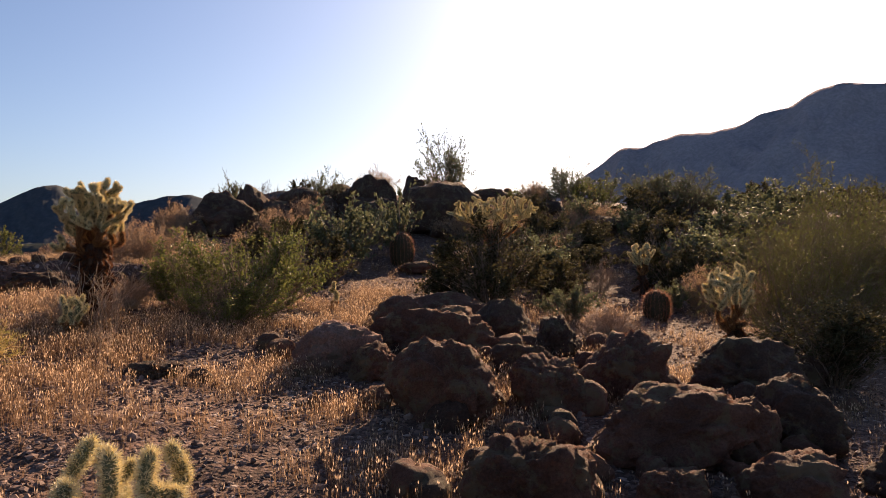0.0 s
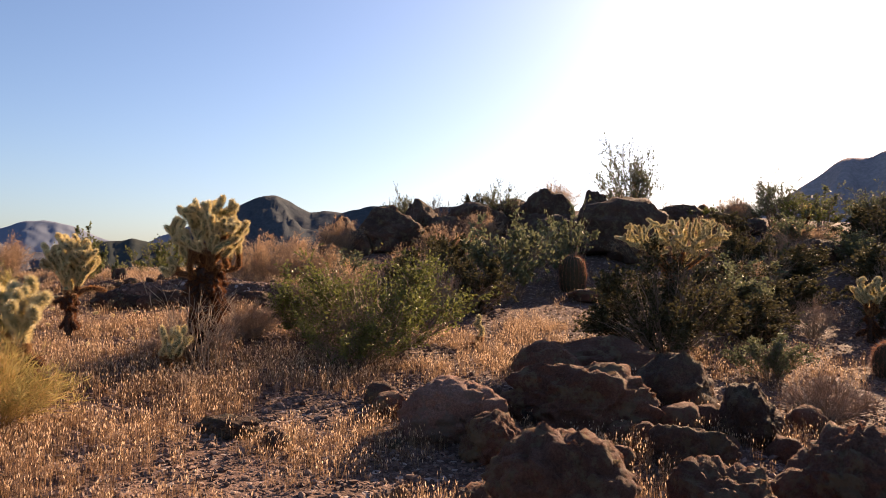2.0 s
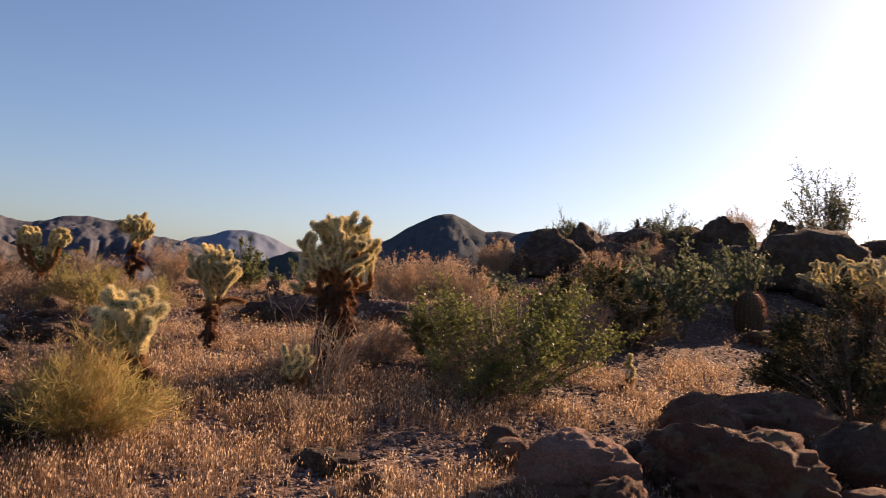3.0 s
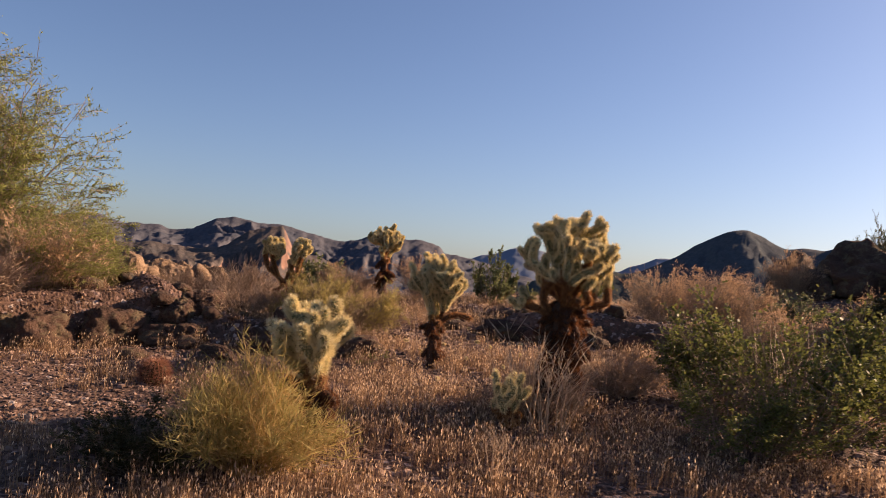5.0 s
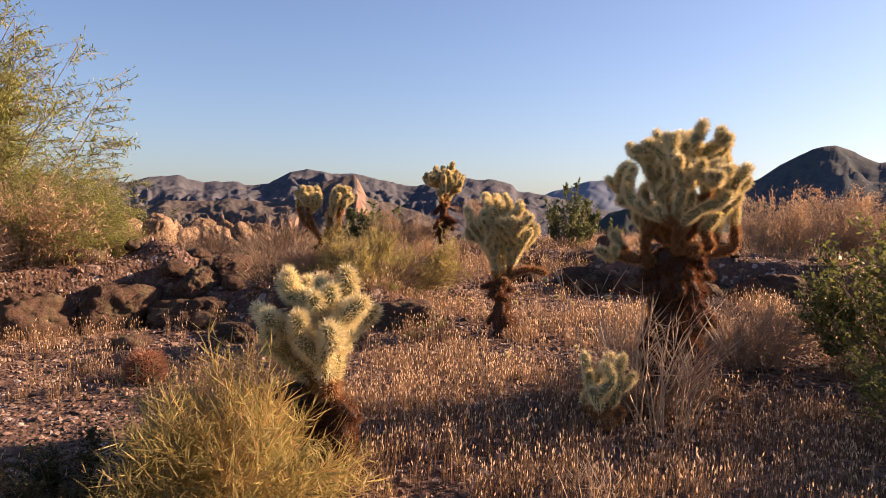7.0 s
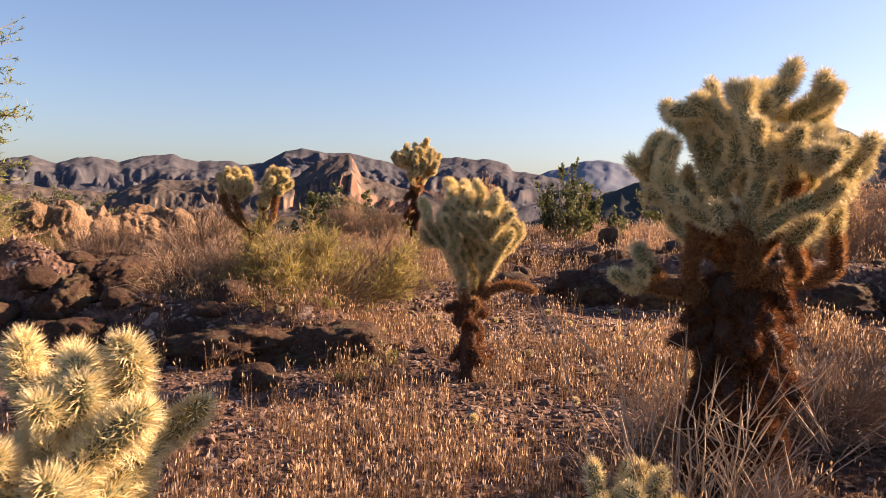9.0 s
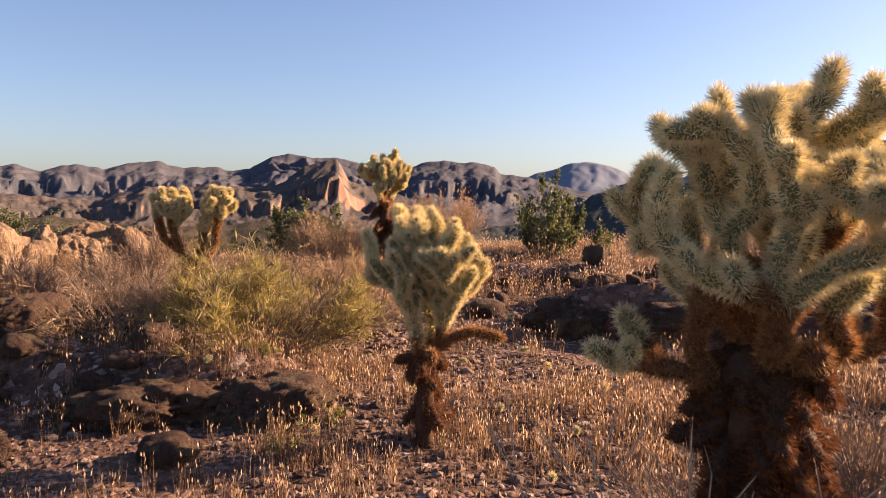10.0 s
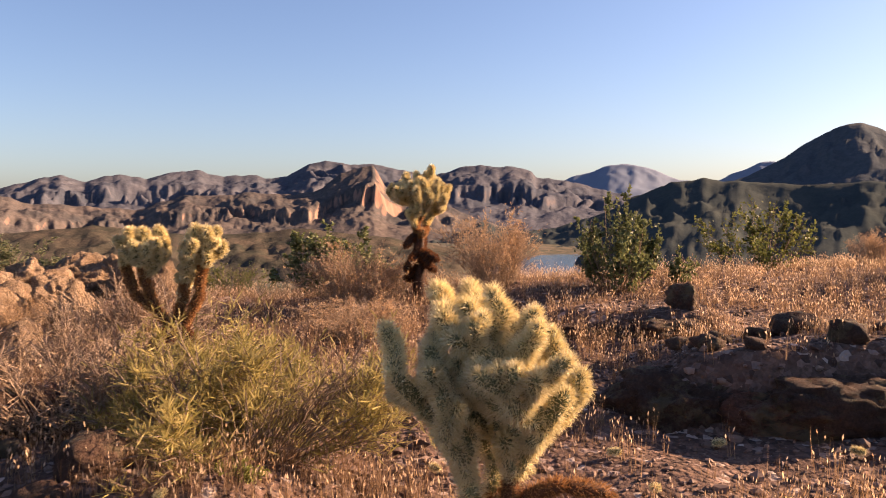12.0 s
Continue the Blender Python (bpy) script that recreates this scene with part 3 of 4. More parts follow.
def branch_out(c, rng, top, head, count, gap, size, old, rise, fresh, agedset, nodes):
    """Chains of joints that fork and climb from the trunk's top until they fill the crown, with stubby buds at their ends."""
    hx, hy, hz, hr, hh, _ = head
    centre, ends, queue, last = Vector((hx, hy, hz)), [], [], []

    def add(p, way, L, gen, bud=False):
        b = p + way * L
        i = min(range(4), key=lambda k: abs(SIZES[k][0] * size - L))
        aged = not bud and (gen == 0 or (b - top).length < old * (hr + hh) * rng.uniform(0.8, 1.2))
        fat = size * rng.uniform(0.95, 1.15)
        part("old_joint" if aged else "joint", (agedset if aged else fresh)[i], c, "", along(p - way * 0.012, way, rng.uniform(0, 6.28)) @ Matrix.Diagonal((fat, fat, (L + 0.018) / SIZES[i][0], 1)))
        return b

    def ball(sigma):
        return Vector((rng.gauss(0, 1), rng.gauss(0, 1), rng.gauss(0, sigma))).normalized()

    for i in range(12):
        az, el = 2.4 * i + rng.uniform(-0.3, 0.3), radians((12, 35, 55, 78)[i % 4] + rng.uniform(-8, 8))
        queue.append((top + Vector((0, 0, rng.uniform(-0.10, 0.03))), Vector((math.cos(az) * math.cos(el), math.sin(az) * math.cos(el), math.sin(el))), 0))
    queue += [(nd, ((nd - top).normalized() * 0.6 + Vector((0, 0, 1))).normalized(), 1) for nd in nodes[3:]]
    while queue and len(ends) < count:
        p, d, gen = queue.pop(int(len(queue) * rng.random() ** 1.5))
        for attempt in range(3):
            way = (d + ball(1) * (0.10 + 0.16 * attempt)).normalized()
            L = size * rng.uniform(0.085, 0.130)
            b = p + way * L
            q = b - centre
            low = 0.50 + 0.50 * min(1.0, max(0.0, (q.z / hh + 1.0) / 0.8))
            limit = (0.98 + 0.22 * noise.noise(q.normalized() * 2.4 + centre * 9)) * rng.uniform(0.88, 1.04)
            if (q.x ** 2 + q.y ** 2) / (hr * low * limit) ** 2 + (q.z / (hh * limit)) ** 2 > 1 or b.z < top.z - 0.12:
                continue
            if any((b - o).length < gap for o in ends):
                continue
            add(p, way, L, gen)
            ends.append(b)
            last.append((b, way))
            for _ in range(4 if gen < 2 else 3):
                queue.append((b - way * 0.012, (way * 0.62 + ball(0.6) * 0.80 + Vector((0, 0, rise * 0.55))).normalized(), gen + 1))
            break
    for b, way in last:
        if (b - centre).length > 0.55 * hh and b.z > top.z + 0.5 * hh and rng.random() < 0.75:
            for _ in range(rng.choice((1, 1, 2))):
                add(b - way * 0.02, (way * 0.6 + ball(0.6) * 0.55 + Vector((0, 0, 0.45))).normalized(), size * rng.uniform(0.05, 0.08), 9, True)


def cholla(x, y, neck, heads, seed, label, trunk_r=0.06, dead=14, gap=0.078, size=1.0, lean=(0, 0), old=0.42, rise=0.75, arms=(), stubs=9, grow=0, group="teddy-bear chollas"):
    """A cholla: bristly trunk, crowns of short joints that fill ellipsoids, dead joints hanging below.
    heads: (x, y, z, radius, half height, number of joints) of each crown, from the foot; arms: lines of old joints."""
    rng = random.Random(seed)
    fresh, agedset, deadset = FAR_JOINTS if y > 9 and x > -3 and neck > 0.2 or x < -8 else NEAR_JOINTS
    c = thing("cholla_cactus", x, y, label, "cactus", group)
    part("trunk", trunk_mesh(seed, neck, trunk_r, trunk_r * 0.8, lean), c, "dark brown bristly trunk")
    top = Vector((lean[0], lean[1], neck - 0.04))
    nodes = [top, top - Vector((lean[0], lean[1], neck)) * 0.12, top + Vector((0, 0, 0.02))]
    span = heads[0][3]
    for i in range(stubs if heads[0][5] > 15 or stubs < 4 else 4):
        az, el = 2.4 * i + rng.uniform(-0.4, 0.4), radians((22, 45, 65)[i % 3] + rng.uniform(-12, 12))
        d = Vector((math.cos(az) * math.cos(el), math.sin(az) * math.cos(el), math.sin(el)))
        a = top + d * trunk_r * 0.4 + Vector((0, 0, rng.uniform(-0.08, 0.02) * span / 0.44))
        L = span * rng.uniform(0.34, 0.5)
        part("old_joint", agedset[3], c, "", along(a, d) @ Matrix.Diagonal((size * 1.25, size * 1.25, L / 0.17 * 1.05, 1)))
        nodes += [a + d * L * 0.5, a + d * L]
    for line in arms:
        for p, q in zip(line, line[1:]):
            a, d = Vector(p), Vector(q) - Vector(p)
            part("old_joint", agedset[2], c, "", along(a - d * 0.08, d, rng.uniform(0, 6.28)) @ Matrix.Diagonal((size * 1.05, size * 1.05, d.length * 1.16 / 0.13, 1)))
            nodes += [a + d * 0.5, Vector(q)]
    if grow:
        branch_out(c, rng, top, heads[0], grow, gap, size, old, rise, fresh, agedset, nodes)
    tips = []
    for hx, hy, hz, hr, hh, n in heads[1 if grow else 0:]:
        centre = Vector((hx, hy, hz))
        mine, tries = [], 0
        while len(mine) < n and tries < 6000:
            tries += 1
            v = Vector((rng.gauss(0, 1), rng.gauss(0, 1), rng.gauss(0, 1))).normalized()
            if v.z < -0.80:
                continue
            v = v * rng.uniform(0.10, 1.0) ** 0.45 * (0.92 + 0.12 * noise.noise(v * 2.2 + Vector((seed, 0, 0))))
            wide = 0.42 + 0.58 * min(1.0, max(0.0, (v.z + 0.75) / 0.85)) if hr > 0.17 else 1.0
            p = centre + Vector((v.x * hr * wide, v.y * hr * wide, min(v.z, 0.80 + 0.1 * rng.random()) / 0.88 * hh))
            if all((p - o).length > gap * size for o, _ in mine):
                mine.append((p, v.length))
        tips += [(pt, hz == heads[0][2]) for pt, _ in mine]
    tips.sort(key=lambda e: (e[0] - top).length)
    for p, main in tips:
        out = (p - top).normalized()
        pref = (out * 0.55 + Vector((0, 0, rise))).normalized()
        best, cost = top, 1e9
        for nd in nodes:
            v = p - nd
            L = v.length
            if L < 0.05 * size:
                continue
            k = L * (1 + 1.5 * (1 - v.normalized().dot(pref))) + (0.25 if L > 0.19 * size else 0)
            if k < cost:
                best, cost = nd, k
        v = p - best
        k = max(1, round(v.length / (0.14 * size)))
        for j in range(k):
            a = best + v * (j / k) + (Vector((0, 0, -0.018 * math.sin(math.pi * j / k))) if j else Vector())
            b = best + v * ((j + 1) / k) + (Vector((0, 0, -0.018 * math.sin(math.pi * (j + 1) / k))) if j < k - 1 else Vector())
            d = b - a
            i = min(range(4), key=lambda q: abs(SIZES[q][0] * size - d.length))
            aged = (b - top).length < old * (heads[0][4] + heads[0][3]) or (main and b.z < neck + (0.04 + 0.16 * rng.random()) * 2 * heads[0][4])
            fat = size * rng.uniform(0.88, 1.10)
            me = (agedset if aged else fresh)[i]
            part("old_joint" if aged else "joint", me, c, "", along(a - d * 0.06, d, rng.uniform(0, 6.28)) @ Matrix.Diagonal((fat, fat, d.length * 1.10 / SIZES[i][0], 1)))
            nodes += [a + d * 0.55, b]
    for i in range(dead):
        az = rng.uniform(0, 2 * math.pi)
        z = neck * rng.uniform(0.35, 1.0)
        d = Vector((math.cos(az), math.sin(az), rng.uniform(-1.8, -0.1))).normalized()
        p = Vector((math.cos(az) * trunk_r * 0.5 + lean[0] * z / neck, math.sin(az) * trunk_r * 0.5 + lean[1] * z / neck, z))
        part("dead_joint", rng.choice(deadset), c, "", along(p, d) @ Matrix.Scale(size * rng.uniform(0.8, 1.25), 4))
    return c


# ---- barrel cacti ----
def barrel_cactus(x, y, h, r, seed, label, tilt=0.0):
    c = thing("barrel_cactus", x, y, label, "cactus", "barrel cacti")
    ribs, rings = 20, 14
    t = np.linspace(0, 1, rings)
    prof = np.clip(1 - (np.abs(t - 0.42) / 0.581) ** 2.6, 0.02, 1) ** 0.5
    a = np.arange(ribs * 2) * np.pi / ribs
    wave = np.where(np.arange(ribs * 2) % 2 == 0, 1.0, 0.84)
    V = np.concatenate([np.stack([r * prof[i] * wave * np.cos(a), r * prof[i] * wave * np.sin(a), np.full(len(a), t[i] * h)], -1) for i in range(rings)])
    m = len(a)
    F = np.array([(i * m + k, i * m + (k + 1) % m, (i + 1) * m + (k + 1) % m, (i + 1) * m + k) for i in range(rings - 1) for k in range(m)])
    F2 = F.tolist() + [[(rings - 1) * m + k for k in range(m)]]
    part("body", mesh_of("body", V, F2, [M_BARREL]), c)
    rng = np.random.default_rng(seed)
    n = ribs * 110
    s = rng.uniform(0, 1, n)
    th = rng.integers(0, ribs, n) * 2 * np.pi / ribs
    rr = r * np.interp(s, t, prof)
    C = np.stack([rr * np.cos(th), rr * np.sin(th), s * h], -1)
    D = unit(np.stack([np.cos(th), np.sin(th), 0.4 + 1.5 * np.clip(s - 0.7, 0, 1)], -1) + rng.normal(scale=0.55, size=C.shape))
    nv, nf = needles(C, D, rng.uniform(0.03, 0.08, n), 0.0022, seed)
    part("spine_cover", mesh_of("spine_cover", nv, nf, [M_BARREL_SPINE]), c, "curved reddish spines")
    c.matrix_basis = c.matrix_basis @ pose(0, 0, 0, tilt, tilt * 0.5, 0)
    return c


# ---- shrubs ----
def shrub_mesh(seed, h, r, stems, twigs, twig_len, leaves, leaf_len, leaf_w, stem_mat, leaf_mat, stem_r=0.006, arch=0.5, flat=0.0, crown_low=0.35, upright=0.3, leaf_up=0.2, twig_r=0.0016, clump=0.05, level=0.0, even=0.0):
    """Branches and leaves of a shrub of height h and radius r; returns two meshes."""
    rng = np.random.default_rng(seed)
    az = rng.uniform(0, 2 * np.pi, stems)
    q = np.sqrt(rng.uniform(0.02, 1, stems))
    lump = 0.55 + 0.85 * vnoise(np.cos(az) * 2.2 + seed, np.sin(az) * 2.2 - seed, 5)
    tip_r = r * q * lump
    tip_z = h * (1 - (1 - flat) * 0.75 * q ** 2) * rng.uniform(0.6, 1.1, stems) * (0.75 + 0.45 * vnoise(np.cos(az) * q * 2.6 + seed * 1.3, np.sin(az) * q * 2.6, 9))
    base = np.stack([np.cos(az), np.sin(az), np.zeros(stems)], -1) * (clump + 0.10 * r * q)[:, None]
    tip = np.stack([np.cos(az) * tip_r, np.sin(az) * tip_r, tip_z], -1)
    ctrl = np.stack([np.cos(az) * tip_r * arch, np.sin(az) * tip_r * arch, tip_z * (0.45 + upright)], -1) + rng.normal(scale=0.06 * r, size=(stems, 3))
    t = np.linspace(0, 1, 7)[None, :, None]
    P = (1 - t) ** 2 * base[:, None] + 2 * t * (1 - t) * ctrl[:, None] + t ** 2 * tip[:, None]
    P += rng.normal(scale=0.012 * h, size=P.shape) * np.linspace(0, 1, 7)[None, :, None]
    R = stem_r * np.linspace(1, 0.28, 7)[None] * rng.uniform(0.6, 1.2, (stems, 1))
    v1, f1 = tubes(P, R, 3, seed)
    # twigs
    tuft = np.clip(vnoise(tip[:, 0] / r * 2.6 + seed, tip[:, 1] / r * 2.6, 21) + 0.8 * vnoise(tip[:, 2] / h * 3.0, az * 1.3, 22) - 0.55, 0.05, 1) ** 1.5 + even
    k = rng.choice(stems, twigs, p=tuft / tuft.sum())
    u = crown_low + (1 - crown_low) * rng.uniform(0, 1, twigs) ** 0.7
    pos = (1 - u[:, None]) ** 2 * base[k] + 2 * (u * (1 - u))[:, None] * ctrl[k] + (u ** 2)[:, None] * tip[k]
    tan = unit(2 * (1 - u)[:, None] * (ctrl[k] - base[k]) + 2 * u[:, None] * (tip[k] - ctrl[k]))
    d = unit(tan + rng.normal(scale=0.65, size=(twigs, 3)) + np.array([0, 0, upright]))
    d = unit(d * np.array([1, 1, 1 - level]))
    L = twig_len * rng.uniform(0.5, 1.3, twigs)[:, None]
    end = pos + d * L
    half = pos + d * L * 0.5 + rng.normal(scale=0.10, size=(twigs, 3)) * L
    s1 = unit(np.cross(d, rng.normal(size=(twigs, 3))))
    s2 = np.cross(unit(d), s1)
    va, fa = cards(pos, d, s1, L[:, 0], np.full(twigs, twig_r))
    vb, fb = cards(pos, unit(end - pos + (half - pos) * 0.2), s2, L[:, 0], np.full(twigs, twig_r))
    v2, f2, _ = join((va, fa, 0), (vb, fb, 0))
    f2 = np.array(f2)
    if twigs < 200:
        v1, f1, _ = join((v1, f1, 0), (v2, f2, 0))
    branches = mesh_of("woody_frame", v1, f1, [stem_mat])
    sprays = mesh_of("twig_tangle", v2, f2, [stem_mat]) if twigs >= 200 else None
    # leaves
    foliage = None
    if leaves:
        thick = np.clip(vnoise(end[:, 0] / r * 4.5 + seed, end[:, 1] / r * 4.5 + 2.7 * end[:, 2] / h, 31) - 0.22, 0.03, 1) ** 1.6 + even
        j = rng.choice(twigs, leaves, p=thick / thick.sum())
        s = rng.uniform(0.15, 1.05, leaves)[:, None]
        C = (1 - s) ** 2 * pos[j] + 2 * s * (1 - s) * half[j] + s ** 2 * end[j]
        D = unit(d[j] * 0.7 + rng.normal(size=(leaves, 3)) + np.array([0, 0, leaf_up]))
        S = unit(np.cross(D, rng.normal(size=(leaves, 3))))
        lv, lf = cards(C, D, S, leaf_len * rng.uniform(0.6, 1.3, leaves), leaf_w * rng.uniform(0.6, 1.3, leaves))
        foliage = mesh_of("foliage", lv, lf, [leaf_mat])
    return branches, sprays, foliage


KINDS = {
    "creosote": dict(h=1.0, r=0.85, stems=90, twigs=1700, twig_len=0.19, leaves=12500, leaf_len=0.031, leaf_w=0.0095, stem_mat=M_TWIG, leaf_mat=M_LEAF, stem_r=0.007, arch=0.72, flat=0.50, crown_low=0.28, upright=0.0, clump=0.1),
    "grey": dict(h=1.0, r=0.75, stems=80, twigs=1300, twig_len=0.16, leaves=9000, leaf_len=0.040, leaf_w=0.012, stem_mat=M_TWIG, leaf_mat=M_LEAF_GREY, stem_r=0.007, arch=0.5, flat=0.45, crown_low=0.2),
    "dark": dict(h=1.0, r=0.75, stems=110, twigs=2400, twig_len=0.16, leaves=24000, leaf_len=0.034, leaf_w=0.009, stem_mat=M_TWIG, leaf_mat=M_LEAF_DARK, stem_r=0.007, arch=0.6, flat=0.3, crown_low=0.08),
    "broom": dict(h=0.7, r=0.5, stems=420, twigs=2400, twig_len=0.17, leaves=8000, leaf_len=0.11, leaf_w=0.0025, stem_mat=M_BROOM_DRY, leaf_mat=M_BROOM, stem_r=0.0030, arch=0.62, flat=0.30, crown_low=0.12, upright=0.28, leaf_up=0.8, clump=0.10),
    "broom_mixed": dict(h=0.8, r=0.7, stems=130, twigs=1900, twig_len=0.17, leaves=17000, leaf_len=0.075, leaf_w=0.0030, stem_mat=M_TWIG, leaf_mat=M_BROOM, twig_r=0.0024, stem_r=0.0055, arch=0.7, flat=0.35, crown_low=0.15, upright=0.15, leaf_up=0.9),
    "twiggy": dict(h=0.6, r=0.6, stems=150, twigs=2600, twig_len=0.15, leaves=0, leaf_len=0.02, leaf_w=0.004, stem_mat=M_TWIG_DRY, leaf_mat=M_TWIG_DRY, stem_r=0.0045, arch=0.6, flat=0.45, crown_low=0.05, upright=0.05, twig_r=0.0026),
    "stalks": dict(h=0.8, r=0.6, stems=420, twigs=1700, twig_len=0.16, leaves=7500, leaf_len=0.036, leaf_w=0.0042, stem_mat=M_TWIG_DRY, leaf_mat=M_RED_DRY, stem_r=0.0024, arch=0.6, flat=0.55, crown_low=0.05, upright=0.55, leaf_up=1.0, clump=0.14),
    "jojoba": dict(h=1.0, r=0.55, stems=60, twigs=900, twig_len=0.13, leaves=9000, leaf_len=0.046, leaf_w=0.017, stem_mat=M_TWIG, leaf_mat=M_JOJOBA, stem_r=0.008, arch=0.75, flat=0.35, crown_low=0.15, upright=0.0, leaf_up=0.0, clump=0.08),
    "palo": dict(h=3.0, r=1.9, stems=120, twigs=7000, twig_len=0.42, leaves=140000, leaf_len=0.058, leaf_w=0.0058, stem_mat=M_TWIG, leaf_mat=M_PALO, even=0.6, stem_r=0.016, arch=0.62, flat=0.45, crown_low=0.10, upright=-0.02, twig_r=0.003, leaf_up=0.0, level=0.75),
    # olive: a palo verde whose leaf colour holds the backlit shade
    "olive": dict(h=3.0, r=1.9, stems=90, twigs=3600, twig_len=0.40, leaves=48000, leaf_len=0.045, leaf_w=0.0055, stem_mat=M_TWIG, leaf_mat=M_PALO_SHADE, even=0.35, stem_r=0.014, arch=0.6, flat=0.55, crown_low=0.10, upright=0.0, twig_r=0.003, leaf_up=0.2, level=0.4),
    "bare": dict(h=0.8, r=0.5, stems=90, twigs=2400, twig_len=0.14, leaves=15000, leaf_len=0.018, leaf_w=0.0045, even=0.2, stem_mat=M_TWIG, leaf_mat=M_LEAF_GREY, stem_r=0.006, arch=0.5, flat=0.45, crown_low=0.25),
    "weed": dict(h=0.6, r=0.28, stems=20, twigs=110, twig_len=0.16, leaves=0, leaf_len=0.02, leaf_w=0.004, stem_mat=M_TWIG_PALE, leaf_mat=M_GRASS, stem_r=0.0036, arch=0.75, flat=0.8, crown_low=0.35, upright=0.30, twig_r=0.0014),
    "cushion": dict(h=0.10, r=0.16, stems=80, twigs=500, twig_len=0.03, leaves=2200, leaf_len=0.014, leaf_w=0.004, stem_mat=M_TWIG, leaf_mat=M_WEED, stem_r=0.0015, arch=0.7, flat=0.3, crown_low=0.3),
}
LABELS = {
    "creosote": ("creosote_bush", "open green creosote bush with glossy little leaves"),
    "grey": ("desert_shrub", "grey-green leafy desert shrub on the stony slope"),
    "dark": ("desert_shrub", "dense dark green shrub, shade partly painted into its leaves"),
    "broom": ("broom_shrub", "rounded yellow-green broom shrub of wiry stems"),
    "broom_mixed": ("broom_shrub", "yellow-green wiry shrub mixed with dry twigs"),
    "twiggy": ("dry_shrub", "low tangle of dry pinkish-grey twigs"),
    "stalks": ("dry_shrub", "dry tan shrub of upright seed stalks"),
    "jojoba": ("jojoba_bush", "round leafy grey-green bush on the crest"),
    "palo": ("palo_verde_tree", "tall yellow-green palo verde with feathery sprays"),
    "olive": ("palo_verde_tree", "big palo verde bush in backlight, shade painted into its leaves"),
    "weed": ("dry_weed", "dead pale weed of thin bent stalks"),
    "cushion": ("cushion_plant", "low yellow-green cushion plant on gravel"),
    "bare": ("desert_shrub", "thin open shrub with few leaves"),
}
CACHE = {}


def far_kind(k):
    """The same shrub with fewer, larger leaves, for the rise far from the path."""
    f = dict(k)
    f["stems"], f["twigs"], f["leaves"] = k["stems"] // 2 + 8, k["twigs"] // 3, k["leaves"] // 3
    f["leaf_len"], f["leaf_w"], f["twig_r"] = k["leaf_len"] * 1.55, k["leaf_w"] * 1.7, k.get("twig_r", 0.0016) * 1.6
    return f


def shrub(kind, x, y, h, r, variant=0, label="", turn=None, sink=0.03):
    """A shrub of the kind, scaled to height h and radius r."""
    far = y > 12.8 and kind != "stalks"
    key = (kind, variant, far)
    if key not in CACHE:
        CACHE[key] = shrub_mesh(900 + 37 * variant + len(kind) * 7, **(far_kind(KINDS[kind]) if far else KINDS[kind]))
    branches, sprays, foliage = CACHE[key]
    nm, lab = LABELS[kind]
    k = KINDS[kind]
    ob = new(nm)
    ob.empty_display_size = 0.1
    tn = turn if turn is not None else (x * 71 + y * 37) % 360
    ob.matrix_basis = pose(x, y, gz(x, y) - sink, 0, 0, tn) @ Matrix.Diagonal((r / k["r"], r / k["r"], h / k["h"], 1))
    tagged(ob, label or lab, "tree" if kind in ("palo", "olive") else "shrub", nm.replace("_", " ") + " plants")
    part("woody_frame", branches, ob)
    if sprays:
        tagged(part("twig_tangle", sprays, ob), kind="stuff")
    if foliage:
        tagged(part("foliage", foliage, ob), kind="stuff")
    return ob


# ---- the boulder pile ----
D = "dark reddish-brown boulder with lichen, in the pile on the slope"
for x, y, w, d, h, m, s, turn in (
    (-1.25, 7.7, 0.85, 0.75, 0.41, M_PINK, 1, 20), (-0.25, 6.30, 0.80, 0.85, 0.52, M_ROCK, 2, 40),
    (-0.45, 8.3, 1.3, 1.0, 0.50, M_ROCK, 3, 10), (-0.7, 10.0, 1.7, 0.9, 0.40, M_ROCK, 4, 5),
    (0.52, 6.50, 0.58, 0.6, 0.44, M_ROCK, 5, 70), (1.2, 7.1, 0.85, 0.85, 0.60, M_ROCK, 6, 30),
    (1.25, 5.75, 1.25, 0.8, 0.42, M_ROCK, 7, 12), (0.33, 4.75, 0.75, 0.7, 0.42, M_ROCK, 8, 55),
    (1.12, 4.95, 0.42, 0.45, 0.25, M_ROCK, 9, 80), (1.75, 5.05, 0.65, 0.6, 0.30, M_ROCK, 10, 15),
    (2.3, 7.7, 1.3, 0.9, 0.50, M_DARK, 11, 25), (0.75, 8.6, 0.7, 0.6, 0.42, M_DARK, 12, 60),
    (2.2, 6.3, 0.8, 0.7, 0.45, M_DARK, 13, 0), (0.2, 9.2, 0.8, 0.7, 0.45, M_DARK, 14, 33),
    (-1.4, 15.7, 0.9, 0.7, 0.22, M_ROCK, 15, 20), (1.75, 5.9, 0.5, 0.5, 0.38, M_ROCK, 16, 70),
    (-0.95, 9.3, 0.7, 0.6, 0.40, M_ROCK, 17, 40), (0.35, 7.6, 0.6, 0.5, 0.34, M_DARK, 18, 0), (-0.9, 7.3, 0.5, 0.5, 0.30, M_ROCK, 19, 30), (2.9, 8.4, 0.9, 0.8, 0.4, M_DARK, 20, 10), (2.6, 5.4, 0.9, 0.8, 0.4, M_DARK, 21, 50)):
    boulder(x, y, w, d, h, m, "low pinkish boulder with a smooth slanting face beside dry grass" if s == 1 else D, s, turn, 5 if y < 9 else 4)
